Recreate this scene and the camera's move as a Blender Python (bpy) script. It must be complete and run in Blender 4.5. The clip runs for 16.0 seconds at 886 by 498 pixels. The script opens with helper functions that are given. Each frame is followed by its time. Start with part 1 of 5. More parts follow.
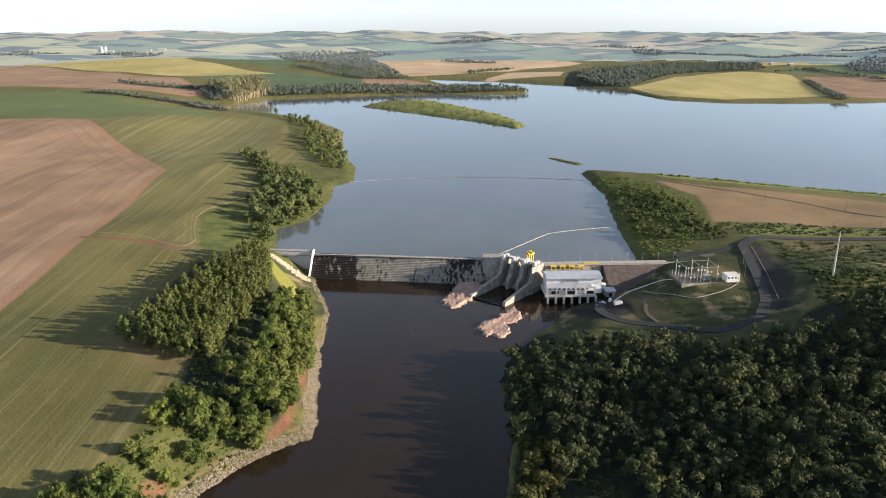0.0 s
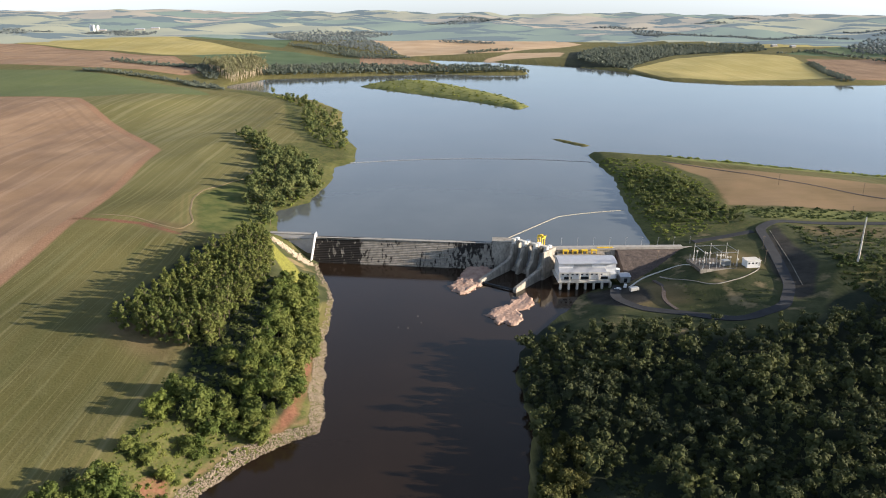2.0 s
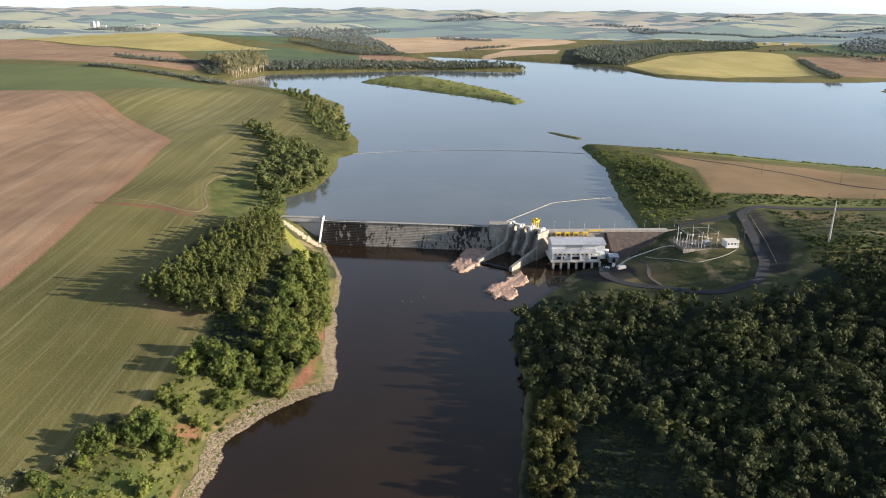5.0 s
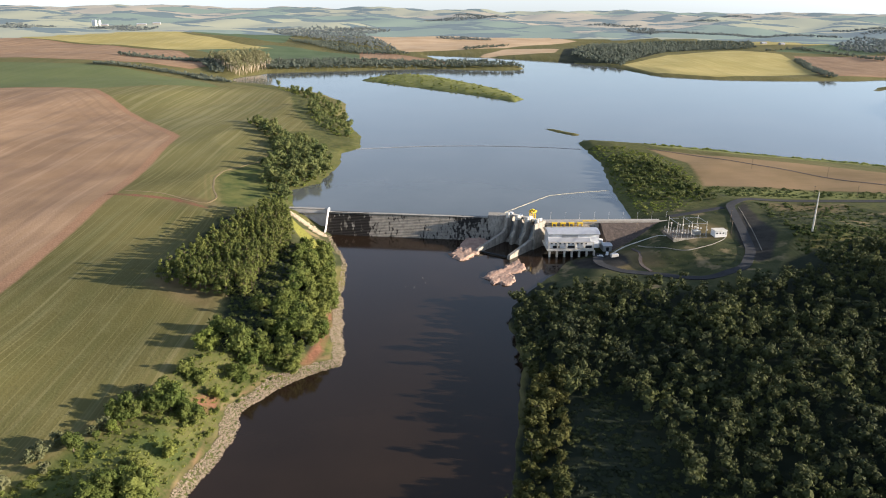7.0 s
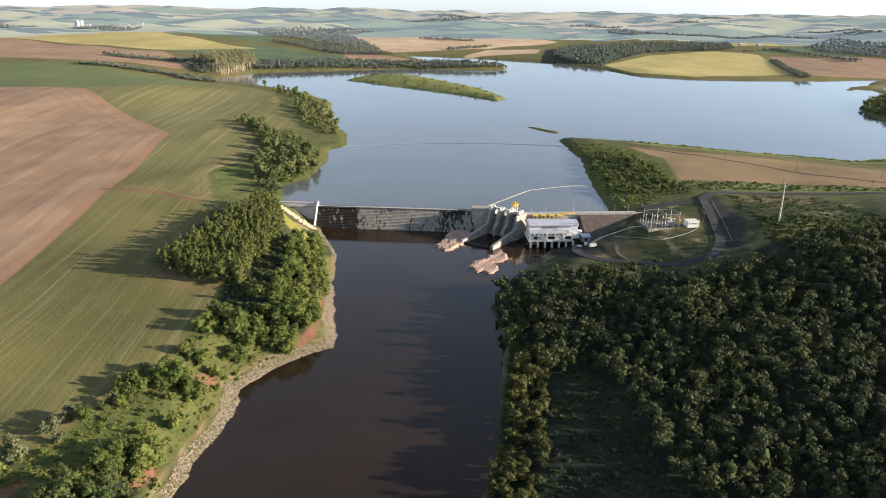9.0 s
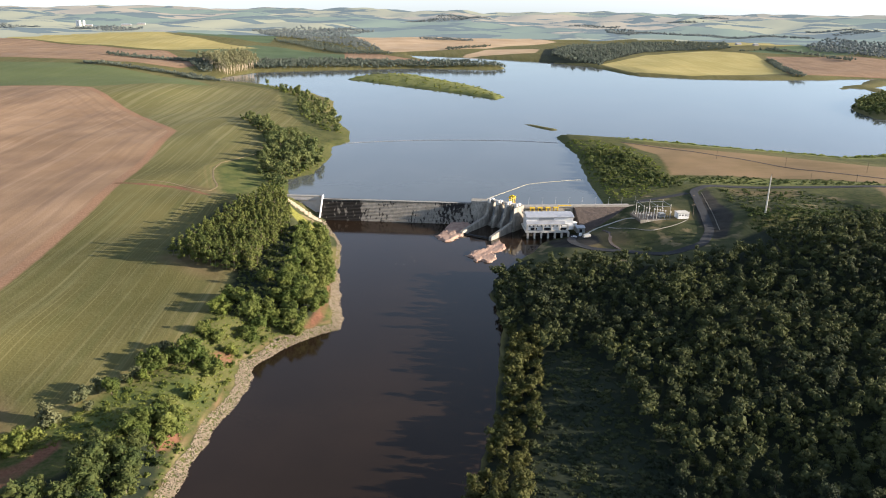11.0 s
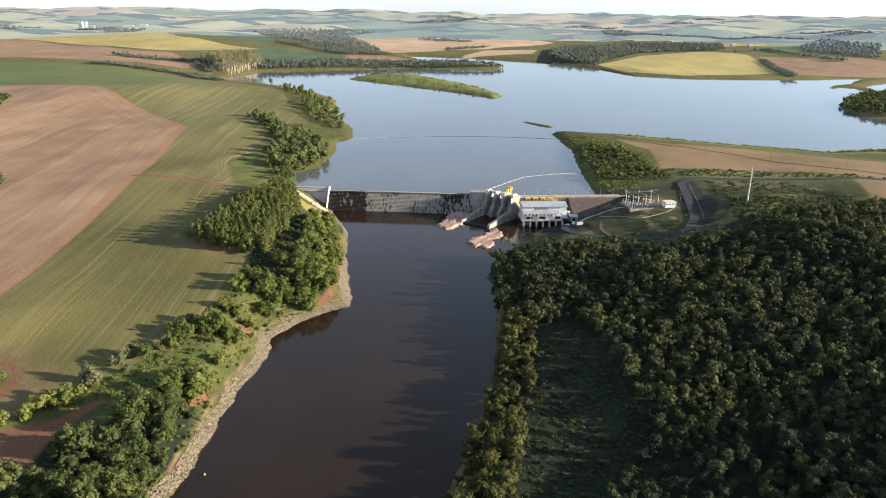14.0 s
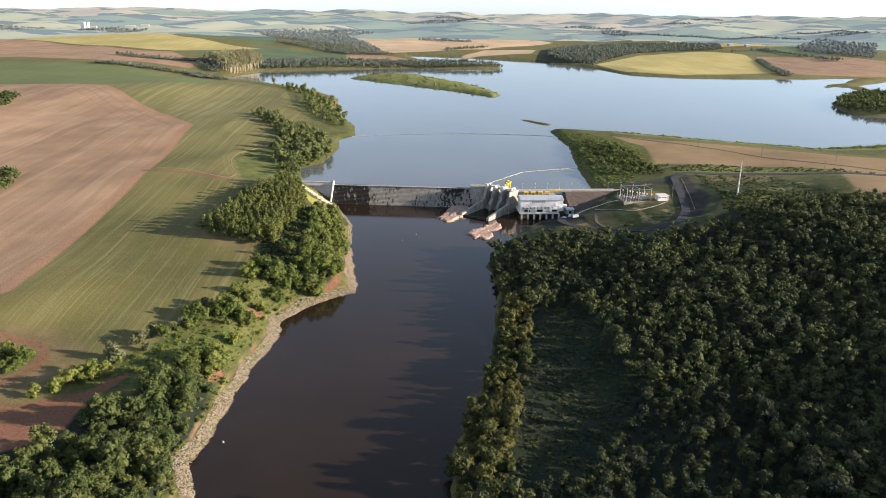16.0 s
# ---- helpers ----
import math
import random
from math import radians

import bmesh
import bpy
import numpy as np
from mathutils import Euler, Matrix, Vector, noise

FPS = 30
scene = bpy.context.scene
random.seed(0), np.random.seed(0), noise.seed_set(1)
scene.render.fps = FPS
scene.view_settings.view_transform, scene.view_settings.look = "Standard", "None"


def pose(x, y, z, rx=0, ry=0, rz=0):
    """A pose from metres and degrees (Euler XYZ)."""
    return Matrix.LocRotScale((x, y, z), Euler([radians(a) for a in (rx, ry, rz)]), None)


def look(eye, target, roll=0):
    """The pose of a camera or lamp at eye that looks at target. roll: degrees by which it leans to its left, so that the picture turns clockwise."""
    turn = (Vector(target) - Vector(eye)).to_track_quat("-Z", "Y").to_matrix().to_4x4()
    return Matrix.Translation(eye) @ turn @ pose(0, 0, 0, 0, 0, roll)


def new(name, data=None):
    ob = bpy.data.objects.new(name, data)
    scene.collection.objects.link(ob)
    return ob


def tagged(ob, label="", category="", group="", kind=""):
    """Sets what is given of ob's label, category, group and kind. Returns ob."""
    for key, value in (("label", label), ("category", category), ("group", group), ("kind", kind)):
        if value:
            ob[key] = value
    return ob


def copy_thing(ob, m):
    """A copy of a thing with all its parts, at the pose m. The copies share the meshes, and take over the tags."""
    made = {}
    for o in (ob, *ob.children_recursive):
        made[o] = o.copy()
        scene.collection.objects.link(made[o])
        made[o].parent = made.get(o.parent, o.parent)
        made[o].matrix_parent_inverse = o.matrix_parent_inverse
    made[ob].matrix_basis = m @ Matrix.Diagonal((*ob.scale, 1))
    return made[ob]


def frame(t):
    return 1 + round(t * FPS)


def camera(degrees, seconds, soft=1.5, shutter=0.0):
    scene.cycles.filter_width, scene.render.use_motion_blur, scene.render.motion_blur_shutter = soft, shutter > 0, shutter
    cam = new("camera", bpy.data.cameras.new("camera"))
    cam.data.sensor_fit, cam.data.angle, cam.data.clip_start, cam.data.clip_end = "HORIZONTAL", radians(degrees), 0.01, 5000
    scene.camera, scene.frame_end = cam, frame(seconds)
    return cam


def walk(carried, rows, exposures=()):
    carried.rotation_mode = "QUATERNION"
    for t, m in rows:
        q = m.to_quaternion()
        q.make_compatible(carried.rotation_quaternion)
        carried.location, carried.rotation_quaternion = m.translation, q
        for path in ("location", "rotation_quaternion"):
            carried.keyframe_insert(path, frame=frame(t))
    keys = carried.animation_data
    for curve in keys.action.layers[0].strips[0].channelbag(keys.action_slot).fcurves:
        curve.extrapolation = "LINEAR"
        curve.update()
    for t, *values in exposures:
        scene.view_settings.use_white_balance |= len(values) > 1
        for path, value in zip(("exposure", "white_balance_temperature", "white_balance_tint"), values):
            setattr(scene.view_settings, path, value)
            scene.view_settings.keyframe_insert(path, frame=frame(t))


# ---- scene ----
cam = camera(62.43, 16.0, soft=1.0)
# seconds, x, y, z, yaw, pitch, roll
PATH = [
    (0, 15.50, -466.50, 170.00, -0.82, -17.60, 0.08),
    (0.5, 11.80, -452.40, 167.30, -1.01, -18.29, 0.15),
    (0.8, 9.90, -444.10, 165.80, -1.19, -18.72, 0.26),
    (1, 8.72, -439.20, 164.74, -1.29, -18.93, 0.32),
    (1.5, 8.11, -443.78, 164.73, -1.26, -18.91, 0.34),
    (2, 7.50, -448.98, 164.74, -1.25, -18.94, 0.40),
    (2.5, 6.91, -454.26, 164.74, -1.27, -18.96, 0.43),
    (3, 6.35, -459.62, 164.74, -1.32, -18.99, 0.43),
    (3.5, 5.83, -465.02, 164.75, -1.35, -19.02, 0.45),
    (4, 5.31, -470.46, 164.78, -1.43, -19.06, 0.50),
    (6.5, 2.93, -497.72, 165.22, -1.60, -19.15, 0.66),
    (7, 2.48, -503.13, 165.25, -1.62, -19.16, 0.68),
    (7.5, 2.05, -508.47, 165.30, -1.64, -19.15, 0.71),
    (8, 1.65, -513.78, 165.35, -1.78, -19.14, 0.74),
    (8.5, 1.26, -519.09, 165.41, -2.81, -19.11, 0.80),
    (9, 0.85, -524.44, 165.48, -2.93, -19.07, 0.83),
    (11.5, -1.56, -551.95, 166.05, -3.02, -19.06, 0.83),
    (12, -2.08, -557.45, 166.09, -3.05, -19.03, 0.84),
    (12.5, -2.62, -562.92, 166.12, -3.07, -19.02, 0.84),
    (13, -3.15, -568.35, 166.15, -3.07, -19.00, 0.82),
    (13.5, -3.68, -573.72, 166.18, -3.06, -18.97, 0.80),
    (14, -4.22, -579.05, 166.22, -3.10, -18.96, 0.80),
    (14.5, -4.75, -584.35, 166.25, -3.12, -18.93, 0.79),
    (15, -5.25, -589.63, 166.27, -3.10, -18.92, 0.77),
    (15.5, -5.76, -594.87, 166.29, -3.11, -18.93, 0.77),
    (16, -6.26, -600.11, 166.32, -3.14, -18.93, 0.80),
]
walk(cam, [(t, pose(x, y, z, 90 + pitch, 0, yaw) @ pose(0, 0, 0, 0, 0, roll)) for t, x, y, z, yaw, pitch, roll in PATH],
     exposures=[(0, 1.50, 5820, 10), (4, 1.50, 5820, 10), (9, 1.60, 5820, 10), (16, 1.68, 5820, 10)])

# ---- light: low evening sun from the right, hazy sky ----
SUN_EL, SUN_AZ = 13.0, -9.0
world = bpy.data.worlds.new("world")
scene.world = world
world.use_nodes = True
wn = world.node_tree.nodes
sky = wn.new("ShaderNodeTexSky")
sky.sky_type, sky.sun_disc = "NISHITA", False
sky.sun_elevation, sky.sun_rotation = radians(SUN_EL), radians(90 - SUN_AZ)
sky.air_density, sky.dust_density, sky.ozone_density, sky.altitude = 1.0, 0.4, 1.5, 600
haze = wn.new("ShaderNodeHueSaturation")
haze.inputs["Saturation"].default_value = 0.38
tone = wn.new("ShaderNodeMix")
tone.data_type, tone.blend_type = "RGBA", "MULTIPLY"
tone.inputs[0].default_value, tone.inputs[7].default_value = 1.0, (0.94, 0.998, 1.08, 1.0)
world.node_tree.links.new(sky.outputs[0], haze.inputs["Color"])
world.node_tree.links.new(haze.outputs[0], tone.inputs[6])
veil = wn.new("ShaderNodeMix")
veil.data_type, veil.blend_type = "RGBA", "DARKEN"
veil.inputs[0].default_value, veil.inputs[7].default_value = 1.0, (5.10, 5.30, 5.50, 1.0)
world.node_tree.links.new(tone.outputs[2], veil.inputs[6])
world.node_tree.links.new(veil.outputs[2], wn["Background"].inputs[0])
wn["Background"].inputs[1].default_value = 0.078
sun = new("sun", bpy.data.lights.new("sun", "SUN"))
sun.data.energy, sun.data.angle, sun.data.color = 5.0, radians(0.6), (1.0, 0.81, 0.59)
sun_way = Vector((math.cos(radians(SUN_EL)) * math.cos(radians(SUN_AZ)), math.cos(radians(SUN_EL)) * math.sin(radians(SUN_AZ)), math.sin(radians(SUN_EL))))
sun.matrix_world = look(sun_way * 600, (0, 0, 0))


# ---- materials ----
class Nodes:
    """A node material with a few short ways to add nodes."""

    def __init__(self, name, rough=0.9, spec=0.3):
        self.mat = bpy.data.materials.new(name)
        self.mat.use_nodes = True
        self.t = self.mat.node_tree
        self.bsdf = self.t.nodes["Principled BSDF"]
        self.bsdf.inputs["Roughness"].default_value = rough
        self.bsdf.inputs["Specular IOR Level"].default_value = spec
        self.geo = self.t.nodes.new("ShaderNodeNewGeometry")
        self.pos = self.geo.outputs["Position"]

    def node(self, kind, **put):
        n = self.t.nodes.new("ShaderNode" + kind)
        for k, v in put.items():
            key = k.replace("_", " ")
            self.set(n.inputs[int(key[1:])] if key[0] == "i" and key[1:].isdigit() else n.inputs[key], v)
        return n

    def set(self, socket, v):
        if isinstance(v, bpy.types.NodeSocket):
            self.t.links.new(v, socket)
        else:
            socket.default_value = v

    def math(self, op, a, b=0.0, clamp=False):
        n = self.t.nodes.new("ShaderNodeMath")
        n.operation, n.use_clamp = op, clamp
        self.set(n.inputs[0], a), self.set(n.inputs[1], b)
        return n.outputs[0]

    def noise(self, scale, detail=4.0, vec=None, rough=0.55):
        n = self.node("TexNoise", Scale=scale, Detail=detail, Roughness=rough)
        self.set(n.inputs["Vector"], vec or self.pos)
        return n.outputs["Fac"]

    def span(self, v, lo, hi, a=0.0, b=1.0):
        n = self.node("MapRange", i1=lo, i2=hi, i3=a, i4=b)
        self.set(n.inputs[0], v)
        return n.outputs[0]

    def mix(self, fac, a, b, kind="MIX"):
        n = self.t.nodes.new("ShaderNodeMix")
        n.data_type, n.blend_type = "RGBA", kind
        self.set(n.inputs[0], fac)
        for s, v in ((n.inputs[6], a), (n.inputs[7], b)):
            self.set(s, (*v, 1.0) if isinstance(v, tuple) and len(v) == 3 else v)
        return n.outputs[2]

    def stretch(self, sx, sy, sz, turn=0.0):
        n = self.t.nodes.new("ShaderNodeMapping")
        n.inputs["Scale"].default_value, n.inputs["Rotation"].default_value = (sx, sy, sz), (0, 0, radians(turn))
        self.t.links.new(self.pos, n.inputs["Vector"])
        return n.outputs[0]

    def attr(self, name):
        n = self.t.nodes.new("ShaderNodeAttribute")
        n.attribute_name = name
        return n.outputs["Fac"]

    def bump(self, height, strength=0.5, distance=0.1):
        n = self.node("Bump", Strength=strength, Distance=distance)
        self.set(n.inputs["Height"], height)
        self.t.links.new(n.outputs[0], self.bsdf.inputs["Normal"])

    def done(self, colour, **put):
        self.set(self.bsdf.inputs["Base Color"], colour if not isinstance(colour, tuple) else (*colour[:3], 1.0))
        for k, v in put.items():
            self.set(self.bsdf.inputs[k.replace("_", " ")], v)
        return self.mat


def plain(name, a, b, scale=0.6, rough=0.8, metal=0.0, bump=0.3, fine=6.0):
    """A surface that varies between two colours at two scales, with fine relief."""
    n = Nodes(name, rough)
    big, small = n.noise(scale), n.noise(scale * fine, 3)
    f = n.math("ADD", n.math("MULTIPLY", big, 0.65), n.math("MULTIPLY", small, 0.35))
    n.bump(small, bump, 0.05)
    return n.done(n.mix(n.span(f, 0.32, 0.68), a, b), Metallic=metal)


def foliage(name, dark, light, warm):
    n = Nodes(name, 0.75, 0.15)
    info = n.t.nodes.new("ShaderNodeObjectInfo")
    isl = n.geo.outputs["Random Per Island"]
    c = n.mix(isl, dark, light)
    c = n.mix(n.math("MULTIPLY", info.outputs["Random"], 0.6), c, warm)
    c = n.mix(n.span(n.noise(0.11, 2), 0.45, 0.7, 0.0, 0.6), c, warm)
    c = n.mix(n.span(n.noise(0.03, 2), 0.45, 0.7, 0.0, 0.5), c, dark)
    leafy = n.noise(2.3, 3, rough=0.7)
    c = n.mix(n.span(leafy, 0.40, 0.60, 0.35, 0.0), c, dark)
    n.bump(leafy, 0.6, 0.6)
    n.set(n.bsdf.inputs["Base Color"], c)
    tr = n.node("BsdfTranslucent", Color=c)
    mx = n.t.nodes.new("ShaderNodeMixShader")
    mx.inputs[0].default_value = 0.30
    n.t.links.new(n.bsdf.outputs[0], mx.inputs[1])
    n.t.links.new(tr.outputs[0], mx.inputs[2])
    n.t.links.new(mx.outputs[0], n.t.nodes["Material Output"].inputs["Surface"])
    return n.mat


def ground_material():
    """Crops, ploughed earth, dry fields, scrub and bare soil; the attributes hold the metres to each kind of field."""
    n = Nodes("ground_soil_and_crops", 0.95, 0.1)
    big, mid, fine = n.noise(0.012, 4), n.noise(0.09, 4), n.noise(0.8, 3)
    row = n.noise(1.0, 2, n.stretch(1.25, 0.006, 0.1, -4))
    row2 = n.noise(1.0, 2, n.stretch(0.11, 0.004, 0.1, -4))
    green = n.mix(n.span(big, 0.35, 0.65), (0.092, 0.086, 0.029), (0.132, 0.118, 0.044))
    green = n.mix(n.span(row, 0.54, 0.68, 0.0, 0.75), green, (0.180, 0.160, 0.072))
    green = n.mix(n.span(row2, 0.5, 0.75, 0.0, 0.4), green, (0.075, 0.088, 0.030))
    green = n.mix(n.span(mid, 0.5, 0.8, 0.0, 0.5), green, (0.150, 0.140, 0.062))
    row3 = n.noise(1.0, 2, n.stretch(0.26, 0.0025, 0.1, -4))
    green = n.mix(n.span(row3, 0.55, 0.68, 0.0, 0.32), green, (0.205, 0.190, 0.095))
    wob = n.math("ADD", n.math("MULTIPLY", n.math("SUBTRACT", mid, 0.5), 7.0), n.math("MULTIPLY", n.math("SUBTRACT", fine, 0.5), 2.0))

    def lay(under, name, colour, soft=1.0, wobble=1.0, shift=0.0):
        d = n.math("ADD", n.attr(name), n.math("MULTIPLY", wob, wobble))
        return n.mix(n.span(d, shift + soft, shift - soft), under, colour)

    soil = n.mix(n.span(n.noise(0.02, 5), 0.3, 0.7), (0.235, 0.152, 0.090), (0.320, 0.216, 0.134))
    prow = n.noise(1.0, 3, n.stretch(0.22, 0.006, 0.1, -8))
    soil = n.mix(n.span(prow, 0.5, 0.68, 0.0, 0.35), soil, (0.390, 0.275, 0.190))
    soil = n.mix(n.span(n.noise(0.025, 5, n.stretch(0.9, 0.6, 1, -24)), 0.50, 0.75, 0.0, 0.55), soil, (0.170, 0.112, 0.078))
    turn = n.math("SINE", n.math("MULTIPLY", n.math("ADD", n.attr("brown"), n.math("MULTIPLY", big, 9.0)), 0.42))
    soil = n.mix(n.math("MULTIPLY", n.span(turn, 0.2, 0.95, 0.0, 0.34), n.span(n.attr("brown"), -75, -20)), soil, (0.185, 0.122, 0.080))
    pass_line = n.noise(1.0, 2, n.stretch(0.075, 0.0022, 0.1, -8))
    soil = n.mix(n.span(pass_line, 0.52, 0.66, 0.0, 0.42), soil, (0.175, 0.116, 0.078))
    red = n.mix(n.span(fine, 0.3, 0.7), (0.140, 0.066, 0.040), (0.215, 0.110, 0.070))
    scrub = n.mix(n.span(mid, 0.35, 0.65), (0.052, 0.066, 0.018), (0.108, 0.114, 0.034))
    scrub = n.mix(n.span(fine, 0.4, 0.75), scrub, (0.112, 0.096, 0.046))
    scrub = n.mix(n.span(n.noise(0.35, 4), 0.5, 0.68, 0.0, 0.8), scrub, (0.040, 0.056, 0.016))
    yellow = n.mix(n.span(big, 0.35, 0.65), (0.340, 0.282, 0.102), (0.420, 0.348, 0.142))
    yellow = n.mix(n.span(row2, 0.4, 0.7, 0.0, 0.5), yellow, (0.260, 0.240, 0.080))
    tan = n.mix(n.span(big, 0.35, 0.65), (0.180, 0.130, 0.066), (0.310, 0.212, 0.118))
    tan = n.mix(n.span(n.noise(1.0, 3, n.stretch(0.01, 0.2, 0.1, 30)), 0.4, 0.7, 0.0, 0.6), tan, (0.255, 0.170, 0.092))
    blue = n.mix(n.span(big, 0.35, 0.65), (0.072, 0.105, 0.052), (0.105, 0.140, 0.072))
    # Floor of woods and clearing: tree shade is put into a near-black colour.
    shaded_wood = n.mix(n.span(mid, 0.35, 0.65), (0.014, 0.020, 0.013), (0.026, 0.032, 0.019))
    dark = n.mix(n.span(mid, 0.35, 0.65), (0.028, 0.027, 0.024), (0.055, 0.050, 0.042))
    ring = n.math("SINE", n.math("ADD", n.math("MULTIPLY", n.attr("scrub"), 1.25), n.math("MULTIPLY", mid, 3.0)))
    turned = n.mix(n.span(ring, -0.6, 0.9), (0.130, 0.130, 0.050), (0.215, 0.175, 0.082))
    c = n.mix(n.math("MULTIPLY", n.span(n.math("ADD", n.attr("scrub"), n.math("MULTIPLY", wob, 2.0)), 17.0, 8.0, 0.0, 0.35), n.math("MULTIPLY", n.span(n.node("SeparateXYZ", Vector=n.pos).outputs[0], -90, -120), n.span(n.node("SeparateXYZ", Vector=n.pos).outputs[1], 150, 110))), green, turned)
    # The far part of the crop is laid in paler colours with light stripes.
    c = lay(c, "thin", n.mix(0.42, green, n.mix(n.span(row3, 0.45, 0.62), (0.165, 0.155, 0.062), (0.250, 0.230, 0.115))), 35.0)
    c = lay(c, "scrub", scrub, 2.0)
    c = lay(c, "blue", blue, 3.0)
    fresh = n.mix(0.55, green, (0.105, 0.150, 0.062))
    c = lay(c, "fresh", fresh, 3.0)
    c = lay(c, "grassy", n.mix(n.span(mid, 0.4, 0.65), (0.185, 0.190, 0.062), (0.125, 0.140, 0.045)), 3.0)
    c = lay(c, "yellow", yellow, 3.0)
    peach = n.mix(n.span(big, 0.35, 0.65), (0.400, 0.285, 0.170), (0.490, 0.365, 0.240))
    c = lay(c, "peach", peach, 3.0)
    c = lay(c, "tan", tan, 2.0)
    rim = n.mix(n.span(fine, 0.3, 0.7), (0.225, 0.130, 0.078), (0.305, 0.188, 0.116))
    c = lay(c, "brown", rim, 1.2, 0.25, 6.0)
    c = lay(c, "brown", soil, 1.4, 0.35, -2.0)
    c = lay(c, "shaded_wood", shaded_wood, 2.0)
    verge = n.mix(n.span(mid, 0.35, 0.62), (0.034, 0.044, 0.018), (0.070, 0.072, 0.032))
    verge = n.mix(n.math("MULTIPLY", n.span(n.noise(0.06, 5), 0.56, 0.66), n.math("MULTIPLY", n.span(n.node("SeparateXYZ", Vector=n.pos).outputs[1], -150, -135), n.span(n.node("SeparateXYZ", Vector=n.pos).outputs[1], 25, 5))), verge, (0.210, 0.165, 0.090))
    c = lay(c, "verge", verge, 2.0)
    c = lay(c, "worn", n.mix(n.span(mid, 0.35, 0.65), (0.120, 0.098, 0.044), (0.165, 0.124, 0.064)), 5.0)
    c = lay(c, "lawn", n.mix(n.span(mid, 0.35, 0.65), (0.062, 0.082, 0.024), (0.125, 0.128, 0.042)), 4.0, 1.6)
    c = lay(c, "rim", n.mix(n.span(mid, 0.4, 0.6), (0.200, 0.130, 0.074), (0.290, 0.220, 0.130)), 0.9, 0.2)
    c = lay(c, "lime", n.mix(n.span(n.noise(1.1, 4), 0.36, 0.62), (0.120, 0.122, 0.030), (0.270, 0.262, 0.056)), 0.8, 0.5)
    c = lay(c, "gravel", dark, 1.5, 0.5)
    c = lay(c, "red", n.mix(n.span(mid, 0.50, 0.64, 0.0, 0.5), red, scrub), 1.1, 0.35)
    n.bump(n.math("ADD", mid, fine), 0.5, 0.4)
    return n.done(c)


def far_material():
    """Distant patchwork of stubble, pasture and woods; haze is added as a pale glow."""
    n = Nodes("far_country_haze_glow", 1.0, 0.0)
    vor = n.node("TexVoronoi", Scale=1.0)
    vor.inputs["Vector"].default_value = (0, 0, 0)
    n.t.links.new(n.stretch(0.0012, 0.0018, 0.001, 14), vor.inputs["Vector"])
    pick = n.node("SeparateColor", Color=vor.outputs["Color"])
    c = n.mix(n.span(pick.outputs[0], 0.50, 0.53), (0.100, 0.130, 0.078), (0.240, 0.195, 0.122))
    c = n.mix(n.span(pick.outputs[1], 0.6, 0.63), c, (0.215, 0.205, 0.110))
    hedge = n.node("TexVoronoi", Scale=1.0)
    hedge.feature = "DISTANCE_TO_EDGE"
    n.t.links.new(n.stretch(0.0012, 0.0018, 0.001, 14), hedge.inputs["Vector"])
    patchy = n.noise(0.004, 4)
    c = n.mix(n.math("MULTIPLY", n.span(hedge.outputs["Distance"], 0.035, 0.02), n.span(patchy, 0.48, 0.52)), c, (0.050, 0.068, 0.055))
    c = n.mix(n.span(n.noise(0.0028, 6, n.stretch(1, 2.2, 1)), 0.535, 0.55), c, (0.042, 0.060, 0.052))
    # Blue-grey emission stands in for haze over the far fields.
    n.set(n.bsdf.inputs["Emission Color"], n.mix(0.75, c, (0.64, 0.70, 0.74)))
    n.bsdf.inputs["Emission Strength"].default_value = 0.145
    return n.done(c)


def water_material(name, deep, silt, rough, wave, gloss=0.5):
    n = Nodes(name, rough, gloss)
    n.bsdf.inputs["IOR"].default_value = 1.33
    c = n.mix(n.span(n.noise(0.012, 4), 0.4, 0.7), deep, silt)
    ripple = n.math("ADD", n.noise(0.5, 4), n.math("MULTIPLY", n.noise(2.2, 3), 0.4))
    calm = n.span(n.noise(1.0, 4, n.stretch(0.004, 0.016, 0.01, 10)), 0.35, 0.65, 0.6, 1.0)
    n.bump(n.math("MULTIPLY", ripple, calm), wave, 0.25)
    return n.done(c, Roughness=n.span(calm, 0.4, 1.0, rough * 0.6, rough * 1.3))


M_GROUND, M_FAR = ground_material(), far_material()
M_RIVER = water_material("brown_river_water", (0.019, 0.0125, 0.0080), (0.027, 0.0175, 0.0110), 0.07, 0.05, 0.36)
M_LAKE = water_material("reservoir_water", (0.090, 0.100, 0.100), (0.112, 0.121, 0.119), 0.07, 0.045, 0.55)
M_LEAF = foliage("broadleaf_foliage", (0.046, 0.075, 0.017), (0.144, 0.177, 0.039), (0.212, 0.221, 0.060))
M_PLANT = foliage("plantation_foliage", (0.059, 0.083, 0.022), (0.158, 0.188, 0.050), (0.216, 0.222, 0.062))
# The woods' shade and bluish haze are put into these dark leaf colours.
M_WOODS = foliage("shaded_forest_foliage", (0.009, 0.018, 0.020), (0.042, 0.060, 0.032), (0.125, 0.136, 0.042))
M_THICKET = foliage("thicket_foliage", (0.028, 0.048, 0.017), (0.096, 0.124, 0.037), (0.148, 0.157, 0.048))
M_LIME = foliage("bright_scrub_foliage", (0.099, 0.136, 0.025), (0.205, 0.236, 0.053), (0.259, 0.255, 0.069))
M_SHORE = foliage("shore_foliage", (0.055, 0.083, 0.030), (0.158, 0.185, 0.063), (0.216, 0.220, 0.081))
